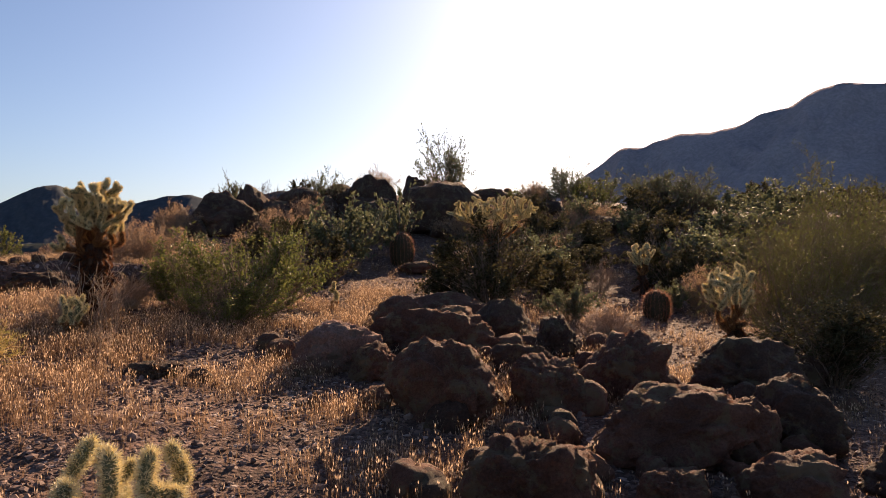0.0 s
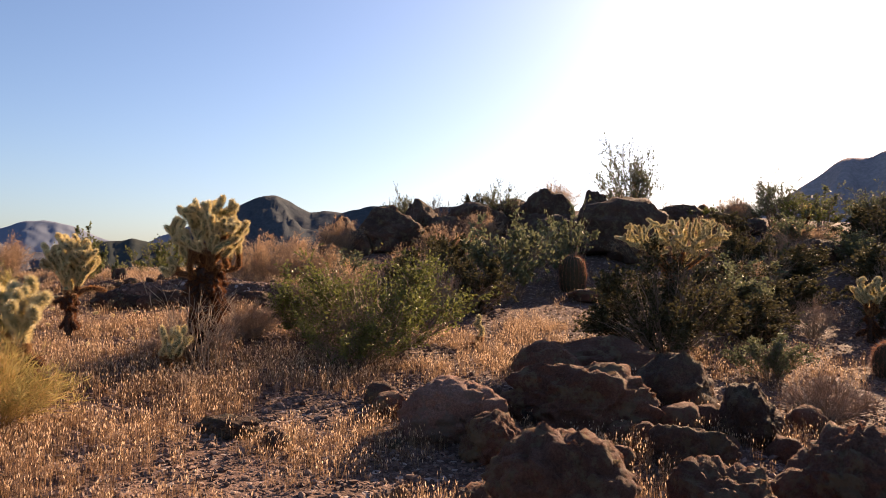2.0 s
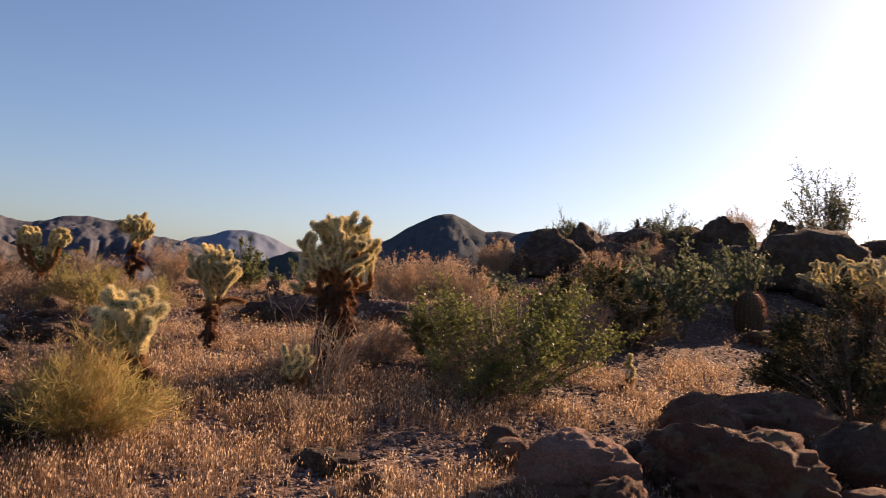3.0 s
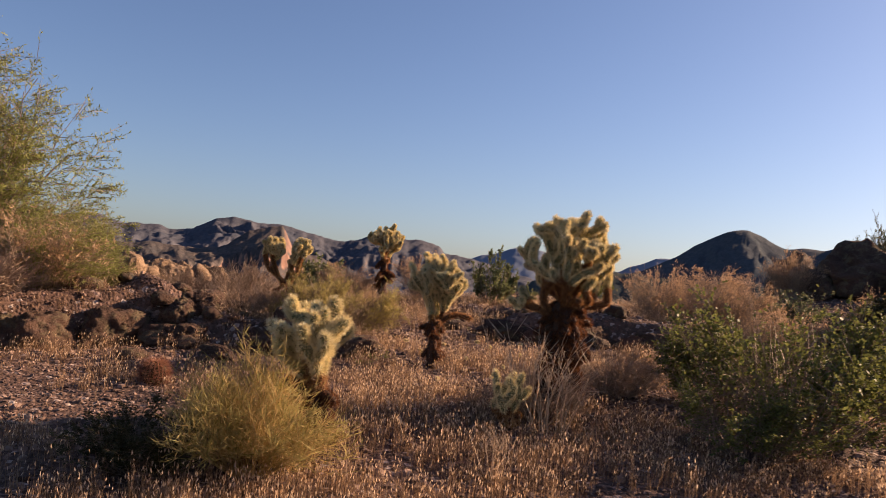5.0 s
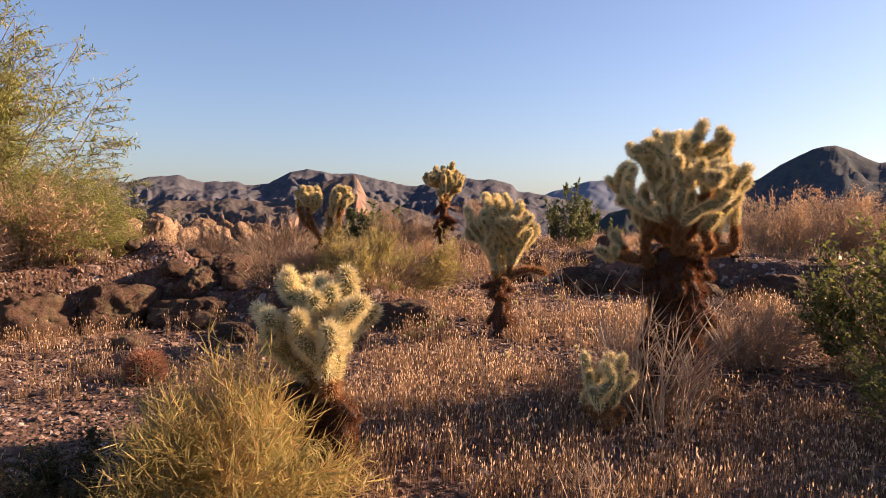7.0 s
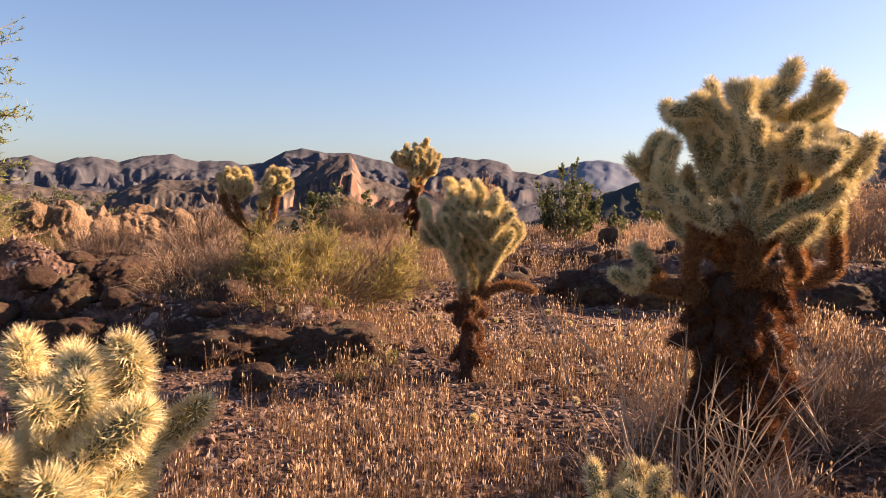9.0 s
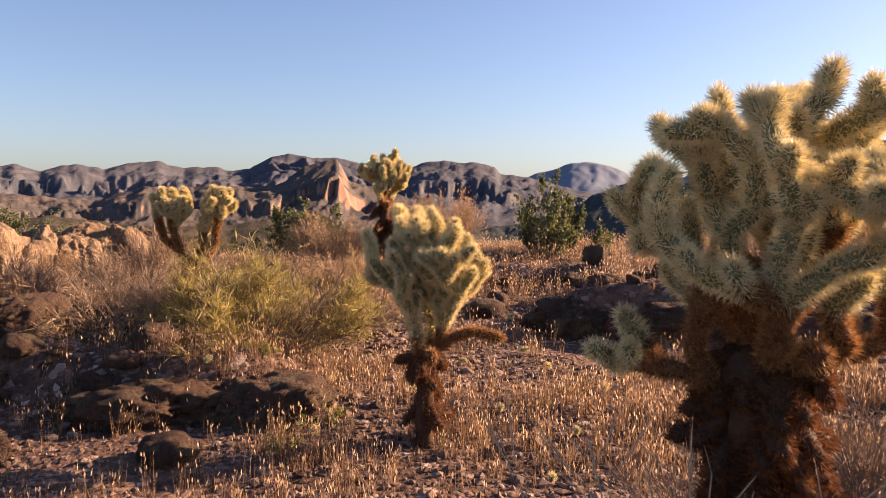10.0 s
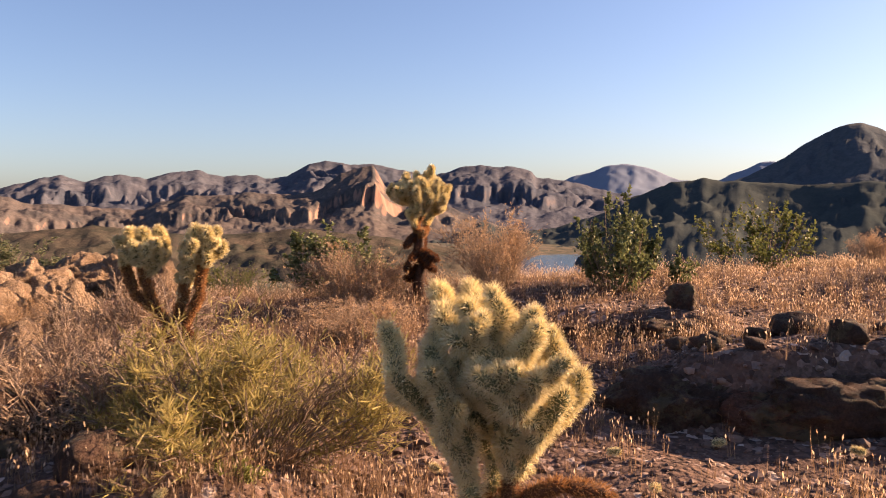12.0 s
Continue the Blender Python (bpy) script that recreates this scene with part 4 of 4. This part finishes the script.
for x, y, w, d, h, s in ((-3.4, 21.7, 1.45, 1.3, 1.25, 31), (-2.25, 22.2, 0.95, 0.9, 1.05, 32), (-1.1, 20.2, 3.0, 2.2, 1.25, 33), (-2.8, 20.6, 2.2, 1.4, 0.8, 30),
                         (-6.4, 18.7, 2.0, 1.4, 1.0, 34), (-7.5, 18.4, 1.3, 1.1, 0.95, 35), (-6.3, 20.3, 1.6, 1.2, 0.95, 36), (-5.2, 21.3, 2.4, 1.5, 0.7, 37), (-8.8, 19.0, 0.9, 0.8, 0.5, 38),
                         (-0.2, 23.5, 1.6, 1.2, 0.6, 39), (1.0, 23.0, 2.2, 1.4, 0.5, 40), (-4.3, 22.0, 1.4, 1.2, 0.8, 41), (5.5, 25.0, 3.0, 2.0, 0.7, 42), (2.6, 20.5, 1.6, 1.2, 0.5, 43)):
    boulder(x, y, w, d, h, M_DARK, "dark weathered boulder of the outcrop on the rise", s, s * 23, 4, 0.1, 0, "outcrop_boulder")
for x, y, w, d, h, m, s, turn in ((-9.2, 7.0, 0.9, 0.7, 0.34, M_TAN, 51, 30), (-9.9, 7.2, 0.6, 0.5, 0.3, M_TAN, 58, 80), (-10.4, 7.0, 0.5, 0.5, 0.35, M_TAN, 59, 10), (-13.0, 8.7, 0.6, 0.5, 0.45, M_TAN, 60, 33), (-11.1, 7.3, 0.9, 0.8, 0.5, M_TAN, 52, 0), (-11.1, 8.0, 0.8, 0.7, 0.34, M_TAN, 53, 60),
                                  (-12.9, 7.8, 0.8, 0.7, 0.42, M_TAN, 54, 15), (-13.3, 8.3, 1.3, 1.0, 0.5, M_TAN, 55, 40), (-12.6, 8.9, 0.8, 0.7, 0.3, M_TAN, 56, 70), (-12.2, 7.0, 1.0, 0.8, 0.45, M_TAN, 57, 5)):
    boulder(x, y, w * 0.8, d * 0.8, h * 0.85 + (0.1 if x < -10.8 else 0), m, "sunlit tan broken rock of the crest outcrop", s, turn, 5, 0, 0.08 if x < -10.8 else 0, "crest_rock")
slabs = random.Random(29)
for x0, y0, x1, y1, high, back in LEDGES:
    long = math.hypot(x1 - x0, y1 - y0)
    ux, uy, u, k = (x1 - x0) / long, (y1 - y0) / long, 0.1, 0
    while u < long:
        w = slabs.uniform(0.45, 1.15)
        d, h = 0.30 + w * slabs.uniform(0.25, 0.45), high * slabs.uniform(0.70, 1.05) + 0.05
        v = -slabs.uniform(0.04, 0.16)
        x, y = x0 + ux * u - uy * v, y0 + uy * u + ux * v
        ob = boulder(x, y, w, d, h, M_ROCK if k % 2 and x0 > -7.5 else M_DARK, "dark angular slab in the lip of a bedrock ledge", 700 + k + int(x0 * -13), math.degrees(math.atan2(uy, ux)) + slabs.uniform(-16, 16), 5, 0.3, 0, "bedrock_ledge")
        ob.location.z = gz(x + uy * 0.30, y - ux * 0.30) + 0.30 * h / 1.32 - 0.03
        u += w * slabs.uniform(0.45, 0.75)
        k += 1
for x, y, w, d, h, s, turn in ((-8.05, 11.9, 0.28, 0.26, 0.21, 64, 0), (-2.68, 6.95, 0.5, 0.4, 0.13, 66, 10), (-6.9, 7.0, 0.45, 0.3, 0.13, 73, 20)):
    boulder(x, y, w, d, h, M_DARK, "dark rock half buried in the gravel", s, turn, 5 if w > 0.4 else 4, 0.25, 0, "bedrock_ledge")

blocks = random.Random(17)
for i in range(34):
    x, y = blocks.choice(((-9.3, 7.05), (-10.2, 7.1), (-11.1, 7.5), (-12.2, 7.2), (-13.0, 8.2), (-12.6, 8.8)))
    x, y, w = x + blocks.gauss(0, 0.35), y + blocks.gauss(0, 0.28), blocks.uniform(0.16, 0.42)
    boulder(x, y, w * 1.2, w, w * 0.8, M_TAN, "small broken tan block of the crest outcrop", 200 + i, i * 41, 3, 0.1, 0.10 if x < -10.6 else 0.03, "crest_rock")

for i in range(44):
    x, y = blocks.choice(((-3.4, 21.2), (-2.2, 21.6), (-1.1, 19.4), (-6.4, 18.3), (-7.5, 18.0), (-6.0, 20.0), (-5.0, 20.8), (-0.2, 22.8), (1.0, 22.4), (-4.2, 21.4)))
    x, y, w = x + blocks.gauss(0, 0.7), y + blocks.gauss(0, 0.4), blocks.uniform(0.3, 0.8)
    boulder(x, y, w * 1.2, w, w * 0.75, M_DARK, "broken dark rock of the outcrop on the rise", 300 + i, i * 53, 3, 0.1, 0.04, "outcrop_boulder")

for i in range(90):
    x, y = blocks.choice(((-1.2, 7.9), (-0.25, 6.4), (-0.45, 8.4), (-0.6, 9.6), (0.5, 6.6), (1.2, 7.2), (1.2, 5.8), (0.4, 4.9), (1.8, 5.2), (2.2, 7.4), (0.6, 8.4), (2.2, 6.2), (0.2, 7.5), (1.4, 8.4)))
    x, y, w = x + blocks.gauss(0, 0.42), y + blocks.gauss(0, 0.42), blocks.uniform(0.10, 0.34)
    boulder(x, y, w * 1.25, w, w * 0.7, blocks.choice((M_ROCK, M_ROCK, M_DARK)), "small broken brown rock in the boulder pile", 400 + i, i * 67, 3, 0.1, 0, "pile_rock")
for i in range(40):
    x, y = blocks.choice(((-7.9, 6.4), (-7.2, 7.0), (-7.4, 7.7), (-8.4, 6.3), (-6.6, 7.3), (-6.6, 11.4), (-7.4, 11.2), (-6.0, 11.8)))
    x, y, w = x + blocks.gauss(0, 0.4), y + blocks.gauss(0, 0.3), blocks.uniform(0.10, 0.32)
    boulder(x, y, w * 1.4, w, w * 0.55, M_DARK, "small dark rock broken off the bedrock ledge", 600 + i, i * 59, 3, 0.2, 0, "ledge_rock")


# ---- chollas ----
cholla(-4.12, 8.62, 0.90, ((0, 0, 1.18, 0.405, 0.385, 0), (-0.22, -0.30, 0.90, 0.11, 0.11, 6)), 3, "large teddy-bear cholla with pale crown and dark shaggy trunk", 0.115, 120, gap=0.094, size=1.08, stubs=3, old=0.42, rise=0.70, grow=150, arms=(((0.02, 0.03, 0.80), (0.10, 0.16, 0.86), (0.18, 0.28, 0.90), (0.17, 0.27, 1.02)), ((-0.02, -0.03, 0.76), (-0.10, -0.15, 0.82), (-0.19, -0.27, 0.84)), ((0.04, -0.04, 0.80), (0.10, -0.10, 0.92), (0.14, -0.15, 1.04)), ((-0.03, 0.05, 0.78), (-0.08, 0.16, 0.90), (-0.10, 0.22, 1.02))))
cholla(-4.28, 6.57, 0.42, ((0.01, 0.02, 0.67, 0.29, 0.27, 0),), 5, "low bushy teddy-bear cholla with thick straw-coloured joints", 0.07, 34, gap=0.100, size=1.38, old=0.24, rise=0.6, stubs=2, grow=60)
cholla(-5.87, 8.70, 0.47, ((0, 0, 0.81, 0.275, 0.285, 0),), 8, "small tree-shaped teddy-bear cholla with a dark trunk", 0.045, 13, gap=0.070, size=0.98, rise=0.85, stubs=3, old=0.32, grow=110, arms=(((0, 0, 0.42), (0.06, 0.09, 0.51), (0.12, 0.19, 0.54), (0.18, 0.30, 0.52)),))
cholla(-10.0, 10.75, 0.66, ((0, 0, 0.92, 0.275, 0.25, 0),), 12, "slender teddy-bear cholla with a tuft crown near the crest", 0.055, 16, gap=0.072, size=1.0, stubs=3, old=0.40, rise=0.75, grow=90)
cholla(-8.5, 8.4, 0.50, ((-0.095, -0.155, 0.91, 0.15, 0.12, 38), (0.085, 0.14, 0.92, 0.135, 0.115, 32), (0.03, 0.05, 0.76, 0.05, 0.07, 6)), 14, "forked teddy-bear cholla with two pale heads", 0.06, 16, gap=0.05, old=0.0, stubs=0, arms=(((0, 0, 0.44), (-0.055, -0.09, 0.56), (-0.085, -0.135, 0.68), (-0.095, -0.155, 0.82)), ((0, 0, 0.44), (0.045, 0.075, 0.54), (0.07, 0.115, 0.66), (0.08, 0.13, 0.82)), ((0.0, 0.0, 0.5), (0.02, 0.035, 0.60), (0.03, 0.05, 0.72)), ((-0.05, -0.08, 0.55), (-0.12, -0.19, 0.66), (-0.15, -0.24, 0.80))))
cholla(-4.0, 8.0, 0.10, ((0, 0, 0.24, 0.20, 0.19, 20),), 18, "young cholla at the foot of the large one", 0.03, 0)
cholla(-2.07, 11.0, 0.10, ((0, 0, 0.22, 0.08, 0.16, 7),), 21, "tiny young cholla in the open", 0.02, 1)
cholla(-0.9, 2.97, 0.22, ((0, 0, 0.58, 0.25, 0.29, 30),), 24, "pale bristly young cholla beside the path", 0.05, 4, gap=0.09, size=1.1)
cholla(2.72, 15.0, 0.48, ((0, 0, 0.75, 0.27, 0.26, 40),), 27, "backlit cholla with rim-lit joints among shrubs", 0.05, 8)
cholla(2.76, 9.7, 0.36, ((0, 0, 0.74, 0.40, 0.32, 56),), 29, "backlit spreading cholla beside a big shrub", 0.05, 8)
cholla(3.9, 23.6, 0.35, ((0, 0, 0.62, 0.24, 0.2, 16),), 33, "small cholla far up the rise", 0.04, 2)
cholla(2.9, 24.2, 0.3, ((0, 0, 0.55, 0.18, 0.18, 10),), 34, "small cholla far up the rise", 0.04, 2)
cholla(0.1, 11.6, 0.92, ((0, 0, 1.33, 0.78, 0.24, 210),), 36, "sprawling cholla rising out of a dark shrub", 0.05, 0, gap=0.08, size=0.62, old=0.2)
barrel_cactus(-1.85, 16.3, 0.68, 0.24, 1, "reddish-spined barrel cactus beside the boulders")
barrel_cactus(2.42, 12.2, 0.44, 0.19, 2, "dark squat barrel cactus in shade")
barrel_cactus(0.35, 24.3, 0.55, 0.17, 3, "small barrel cactus on the skyline")
barrel_cactus(-6.1, 6.2, 0.19, 0.10, 4, "small withered reddish cactus on the gravel")
for i in range(26):
    fx, fy = -6.3 + 1.3 * math.sin(i * 2.4) * (0.3 + 0.05 * i), 9.5 + 1.1 * math.cos(i * 2.4) * (0.3 + 0.045 * i)
    fj = new("fallen_joint", JOINTS[i % 2])
    fj.matrix_basis = pose(fx, fy, gz(fx, fy) + 0.03, 80 + 7 * (i % 3), 0, i * 67) @ Matrix.Scale(0.62, 4)
    tagged(fj, "fallen straw-coloured cholla joint lying on gravel", "cactus joint", "fallen cholla joints")


# ---- shrubs on the slope ----
for kind, x, y, h, r, v in (
    ("creosote", -2.95, 9.9, 1.12, 1.0, 0), ("creosote", -3.6, 10.2, 0.85, 0.7, 1), ("creosote", -2.9, 9.2, 0.55, 0.6, 0),
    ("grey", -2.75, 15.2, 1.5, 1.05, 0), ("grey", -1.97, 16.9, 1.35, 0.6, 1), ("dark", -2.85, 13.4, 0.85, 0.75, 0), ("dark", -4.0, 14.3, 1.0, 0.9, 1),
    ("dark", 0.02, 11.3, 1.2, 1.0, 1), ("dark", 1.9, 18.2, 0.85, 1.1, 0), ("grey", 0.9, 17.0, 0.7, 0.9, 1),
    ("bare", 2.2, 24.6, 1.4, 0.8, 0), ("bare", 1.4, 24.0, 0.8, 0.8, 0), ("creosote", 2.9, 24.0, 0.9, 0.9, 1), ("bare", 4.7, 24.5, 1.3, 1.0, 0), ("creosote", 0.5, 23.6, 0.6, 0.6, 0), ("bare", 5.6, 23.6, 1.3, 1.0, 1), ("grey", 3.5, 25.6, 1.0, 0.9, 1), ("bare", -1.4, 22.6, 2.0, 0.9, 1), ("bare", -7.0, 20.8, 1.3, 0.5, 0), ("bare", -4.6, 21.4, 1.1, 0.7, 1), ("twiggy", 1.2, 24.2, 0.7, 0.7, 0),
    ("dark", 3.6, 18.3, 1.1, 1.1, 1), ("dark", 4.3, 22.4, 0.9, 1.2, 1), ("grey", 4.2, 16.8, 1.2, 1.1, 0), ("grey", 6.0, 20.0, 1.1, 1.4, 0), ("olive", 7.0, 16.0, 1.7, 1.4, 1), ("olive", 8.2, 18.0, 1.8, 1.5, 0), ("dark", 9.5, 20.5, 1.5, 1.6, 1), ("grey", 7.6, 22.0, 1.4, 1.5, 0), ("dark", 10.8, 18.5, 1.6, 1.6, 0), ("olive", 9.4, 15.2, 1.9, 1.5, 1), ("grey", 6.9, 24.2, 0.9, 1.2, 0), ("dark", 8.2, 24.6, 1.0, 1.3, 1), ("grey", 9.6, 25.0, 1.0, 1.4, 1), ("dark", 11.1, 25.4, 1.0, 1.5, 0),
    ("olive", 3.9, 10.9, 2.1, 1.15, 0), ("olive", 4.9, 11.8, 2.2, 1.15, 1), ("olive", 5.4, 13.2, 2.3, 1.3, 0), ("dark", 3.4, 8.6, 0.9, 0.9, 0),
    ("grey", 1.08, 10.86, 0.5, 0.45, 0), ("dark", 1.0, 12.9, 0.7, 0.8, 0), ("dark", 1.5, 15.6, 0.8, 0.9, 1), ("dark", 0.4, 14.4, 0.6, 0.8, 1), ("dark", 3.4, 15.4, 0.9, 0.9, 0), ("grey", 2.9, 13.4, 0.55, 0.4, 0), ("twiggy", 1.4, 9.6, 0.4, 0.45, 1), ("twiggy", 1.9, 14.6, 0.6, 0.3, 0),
    ("stalks", -5.8, 13.6, 0.8, 0.55, 0), ("stalks", -4.6, 12.6, 0.65, 0.45, 1), ("twiggy", -4.3, 9.5, 0.45, 0.42, 0), ("twiggy", -4.5, 8.95, 0.36, 0.3, 1), ("stalks", -7.2, 17.6, 0.8, 0.5, 1),
    ("stalks", -7.4, 15.6, 0.7, 0.7, 0), ("twiggy", -3.3, 12.7, 0.8, 0.45, 1), ("stalks", -6.4, 12.9, 0.75, 0.55, 1),
    # a broom, then a shaded one drawn with the dark leaf colour
    ("broom", -4.14, 6.18, 0.55, 0.48, 0), ("dark", -4.4, 5.6, 0.38, 0.42, 1),
    ("twiggy", -9.0, 8.0, 0.55, 0.55, 0), ("broom_mixed", -7.5, 8.5, 0.66, 0.72, 0), ("twiggy", -8.3, 7.9, 0.5, 0.6, 1), ("twiggy", -8.0, 9.2, 0.28, 0.5, 0), ("twiggy", -9.6, 8.4, 0.6, 0.6, 1), ("stalks", -9.3, 9.9, 0.30, 0.5, 1), ("twiggy", -8.3, 8.2, 0.42, 0.45, 1), ("twiggy", -8.9, 7.3, 0.45, 0.5, 1),
    ("stalks", -10.7, 7.7, 0.4, 0.22, 1), ("jojoba", -9.24, 12.35, 0.84, 0.37, 0), ("jojoba", -9.0, 12.9, 0.32, 0.16, 1), ("jojoba", -12.2, 10.7, 0.84, 0.60, 1), ("jojoba", -11.9, 10.9, 0.6, 0.5, 0),
    ("stalks", -10.35, 10.3, 0.55, 0.55, 0), ("stalks", -10.35, 11.8, 0.65, 0.55, 1), ("creosote", -9.75, 15.0, 0.85, 0.62, 1), ("stalks", -9.0, 15.9, 0.35, 0.25, 1),
    ("palo", -9.9, 4.8, 3.2, 1.75, 0), ("stalks", -8.6, 5.7, 0.8, 0.8, 0), ("twiggy", -8.2, 5.1, 0.6, 0.7, 0), ("stalks", -9.6, 6.3, 0.6, 0.6, 1), ("grey", -14.0, 7.6, 0.8, 0.7, 1), ("creosote", -13.0, 9.9, 0.5, 0.4, 1),
    ("palo", -8.9, 5.9, 1.15, 0.85, 1), ("broom_mixed", -10.3, 6.5, 0.6, 0.6, 1), ("weed", -4.0, 8.2, 0.8, 0.42, 0), ("weed", -3.75, 8.2, 0.5, 0.36, 1), ("twiggy", -4.05, 8.5, 0.36, 0.42, 1), ("weed", -3.3, 7.3, 0.3, 0.2, 1), ("cushion", -6.4, 8.39, 0.09, 0.16, 0), ("cushion", -6.2, 8.15, 0.06, 0.12, 1), ("cushion", -7.0, 8.3, 0.08, 0.13, 1)):
    shrub(kind, x, y, h, r, v)
scatter = random.Random(5)
for i in range(58):
    sx, sy = scatter.uniform(-6.5, 7.5), scatter.uniform(13.0, 24.0)
    if abs(sx + 1.75) < 1.5 and sy < 17.5 or abs(sx - 2.4) < 0.8 and sy < 15:
        continue
    kd = scatter.choice(("dark", "twiggy", "grey", "stalks", "stalks", "grey"))
    shrub(kd, sx, sy, scatter.uniform(0.45, 0.95), scatter.uniform(0.45, 0.85), i % 2)



# ---- ground cover ----
def grass_mask(x, y):
    """Where dry grass grows: patchy, thin on the gravel nearest the path's start."""
    m = 0.28 + 5.4 * (fbm(x / 0.85, y / 0.85, 4, 41, 0.6) - 0.5)
    m = m * (0.12 + 0.88 * smooth((y - 0.30 * x - 5.7) / 1.1))
    m = np.maximum(m, 1.0 * smooth(1.4 - np.hypot((x + 0.1) / 0.85, (y - 5.05) / 0.5)))
    m = np.maximum(m, 1.0 * smooth(1.4 - np.hypot((x - 0.3) / 0.35, (y - 6.6) / 0.9)))
    m = m * (1 - 0.65 * smooth((x - 0.1) / 0.6) * smooth((y - 8.3) / 1.2))
    bare = np.exp(-(((x + 6.6) / 1.1) ** 2 + ((y - 9.6) / 1.1) ** 2)) + np.exp(-(((x + 6.6) / 1.2) ** 2 + ((y - 7.0) / 0.9) ** 2)) + 0.8 * np.exp(-(((x + 6.4) / 0.7) ** 2 + ((y - 10.7) / 0.6) ** 2)) + 0.8 * np.exp(-(((x + 4.6) / 0.7) ** 2 + ((y - 5.0) / 0.7) ** 2))
    m = np.maximum(m, 0.9 * smooth(1.5 - np.hypot((x + 4.7) / 1.2, (y - 7.75) / 0.6)))
    m = np.maximum(m, 0.9 * smooth(1.5 - np.hypot((x + 3.2) / 0.9, (y - 8.6) / 0.7)))
    m = np.maximum(m, 0.85 * smooth((-x - 6.6) / 0.8) * smooth((y - 12.2) / 0.8))
    m = np.maximum(m, 0.7 * smooth((-x - 8.6) / 0.6) * smooth((y - 8.9) / 0.5))
    return np.clip(m * np.clip(1 - 0.8 * bare, 0.1, 1), 0.02, 1)


def build_grass():
    rng = np.random.default_rng(77)
    n = 150000
    x = rng.uniform(-14, 4.5, n)
    y = rng.uniform(3.2, 18, n)
    d = np.hypot(x + 3.8, y - 7.5)
    keep = rng.uniform(0, 1, n) < grass_mask(x, y) * np.clip(1.2 - d / 11, 0.45, 1)
    x, y = x[keep], y[keep]
    n = len(x)
    z = ground_z(x, y)
    k = 8
    X = np.repeat(np.stack([x, y, z - 0.005], -1), k, 0) + rng.normal(scale=0.016, size=(n * k, 3)) * np.array([1, 1, 0])
    Dv = unit(rng.normal(scale=0.14, size=(n * k, 3)) + np.array([0, 0, 1.0]))
    tall = 0.6 + 0.8 * fbm(x / 0.9, y / 0.9, 2, 61)
    L = np.repeat((0.055 + 0.13 * rng.uniform(0, 1, n) ** 1.5) * tall, k) * rng.uniform(0.55, 1.25, n * k)
    v1, f1 = needles(X, Dv, L, 0.0014, 5)
    tip = X + Dv * (L * 0.82)[:, None]
    sel = rng.uniform(size=n * k) < 0.36
    S = unit(np.cross(Dv[sel], rng.normal(size=(sel.sum(), 3))))
    v2, f2 = cards(tip[sel], unit(Dv[sel] + rng.normal(scale=0.12, size=(sel.sum(), 3))), S, rng.uniform(0.016, 0.034, sel.sum()), rng.uniform(0.0022, 0.0046, sel.sum()))
    v, f, i = join((v1, f1, 0), (v2, f2, 1))
    tagged(new("dry_grass", mesh_of("dry_grass", v, f, [M_BLADE, M_GRASS], i)), "short golden dry grass with seed heads over stony ground", "grass", kind="stuff")


def pebble_base(sub):
    bm = bmesh.new()
    if sub:
        bmesh.ops.create_icosphere(bm, subdivisions=sub, radius=1)
    else:
        for co in ((1, 0, 0), (0, 1, 0), (-1, 0, 0), (0, -1, 0), (0, 0, 1), (0, 0, -1)):
            bm.verts.new(co)
        bm.verts.ensure_lookup_table()
        for i in range(4):
            bm.faces.new([bm.verts[q] for q in (i, (i + 1) % 4, 4)])
            bm.faces.new([bm.verts[q] for q in ((i + 1) % 4, i, 5)])
    bm.verts.index_update()
    V = np.array([v.co[:] for v in bm.verts])
    F = np.array([[v.index for v in f.verts] for f in bm.faces])
    bm.free()
    return V, F


def pebbles(seed, n, sub, small, large, power, reach):
    rng = np.random.default_rng(seed)
    V0, F0 = pebble_base(sub)
    x = rng.uniform(-11.5, 4, n)
    y = rng.uniform(2.6, 15, n)
    d = np.hypot(x + 3.0, y - 6.8)
    keep = rng.uniform(size=n) < np.clip(1.3 - d / reach, 0.08, 1) * (0.35 + 0.65 * vnoise(x * 0.9, y * 0.9, 12))
    x, y = x[keep], y[keep]
    n = len(x)
    s = small + (large - small) * rng.uniform(0, 1, n) ** power
    sc = s[:, None] * rng.uniform(0.6, 1.35, (n, 3)) * np.array([1, 1, 0.7])
    V = V0[None] * (1 + 0.22 * rng.normal(size=(n, len(V0), 1))).clip(0.55, 1.5) * sc[:, None]
    a = rng.uniform(0, 6.28, n)
    ca, sa2 = np.cos(a)[:, None], np.sin(a)[:, None]
    V = np.stack([V[..., 0] * ca - V[..., 1] * sa2, V[..., 0] * sa2 + V[..., 1] * ca, V[..., 2]], -1)
    V = V + np.stack([x, y, ground_z(x, y) + s * 0.2], -1)[:, None]
    F = (F0[None] + (np.arange(n) * len(V0))[:, None, None]).reshape(-1, 3)
    return V.reshape(-1, 3), F, 0


def build_gravel():
    v, f, i = join(pebbles(99, 110000, 0, 0.006, 0.020, 1.8, 8.0), pebbles(98, 60000, 1, 0.009, 0.032, 2.6, 8.5))
    tagged(new("gravel", mesh_of("gravel", v, f, [M_GRAVEL], flat=True)), "scattered reddish and grey gravel on the ground", "gravel", kind="stuff")


build_grass()
build_gravel()
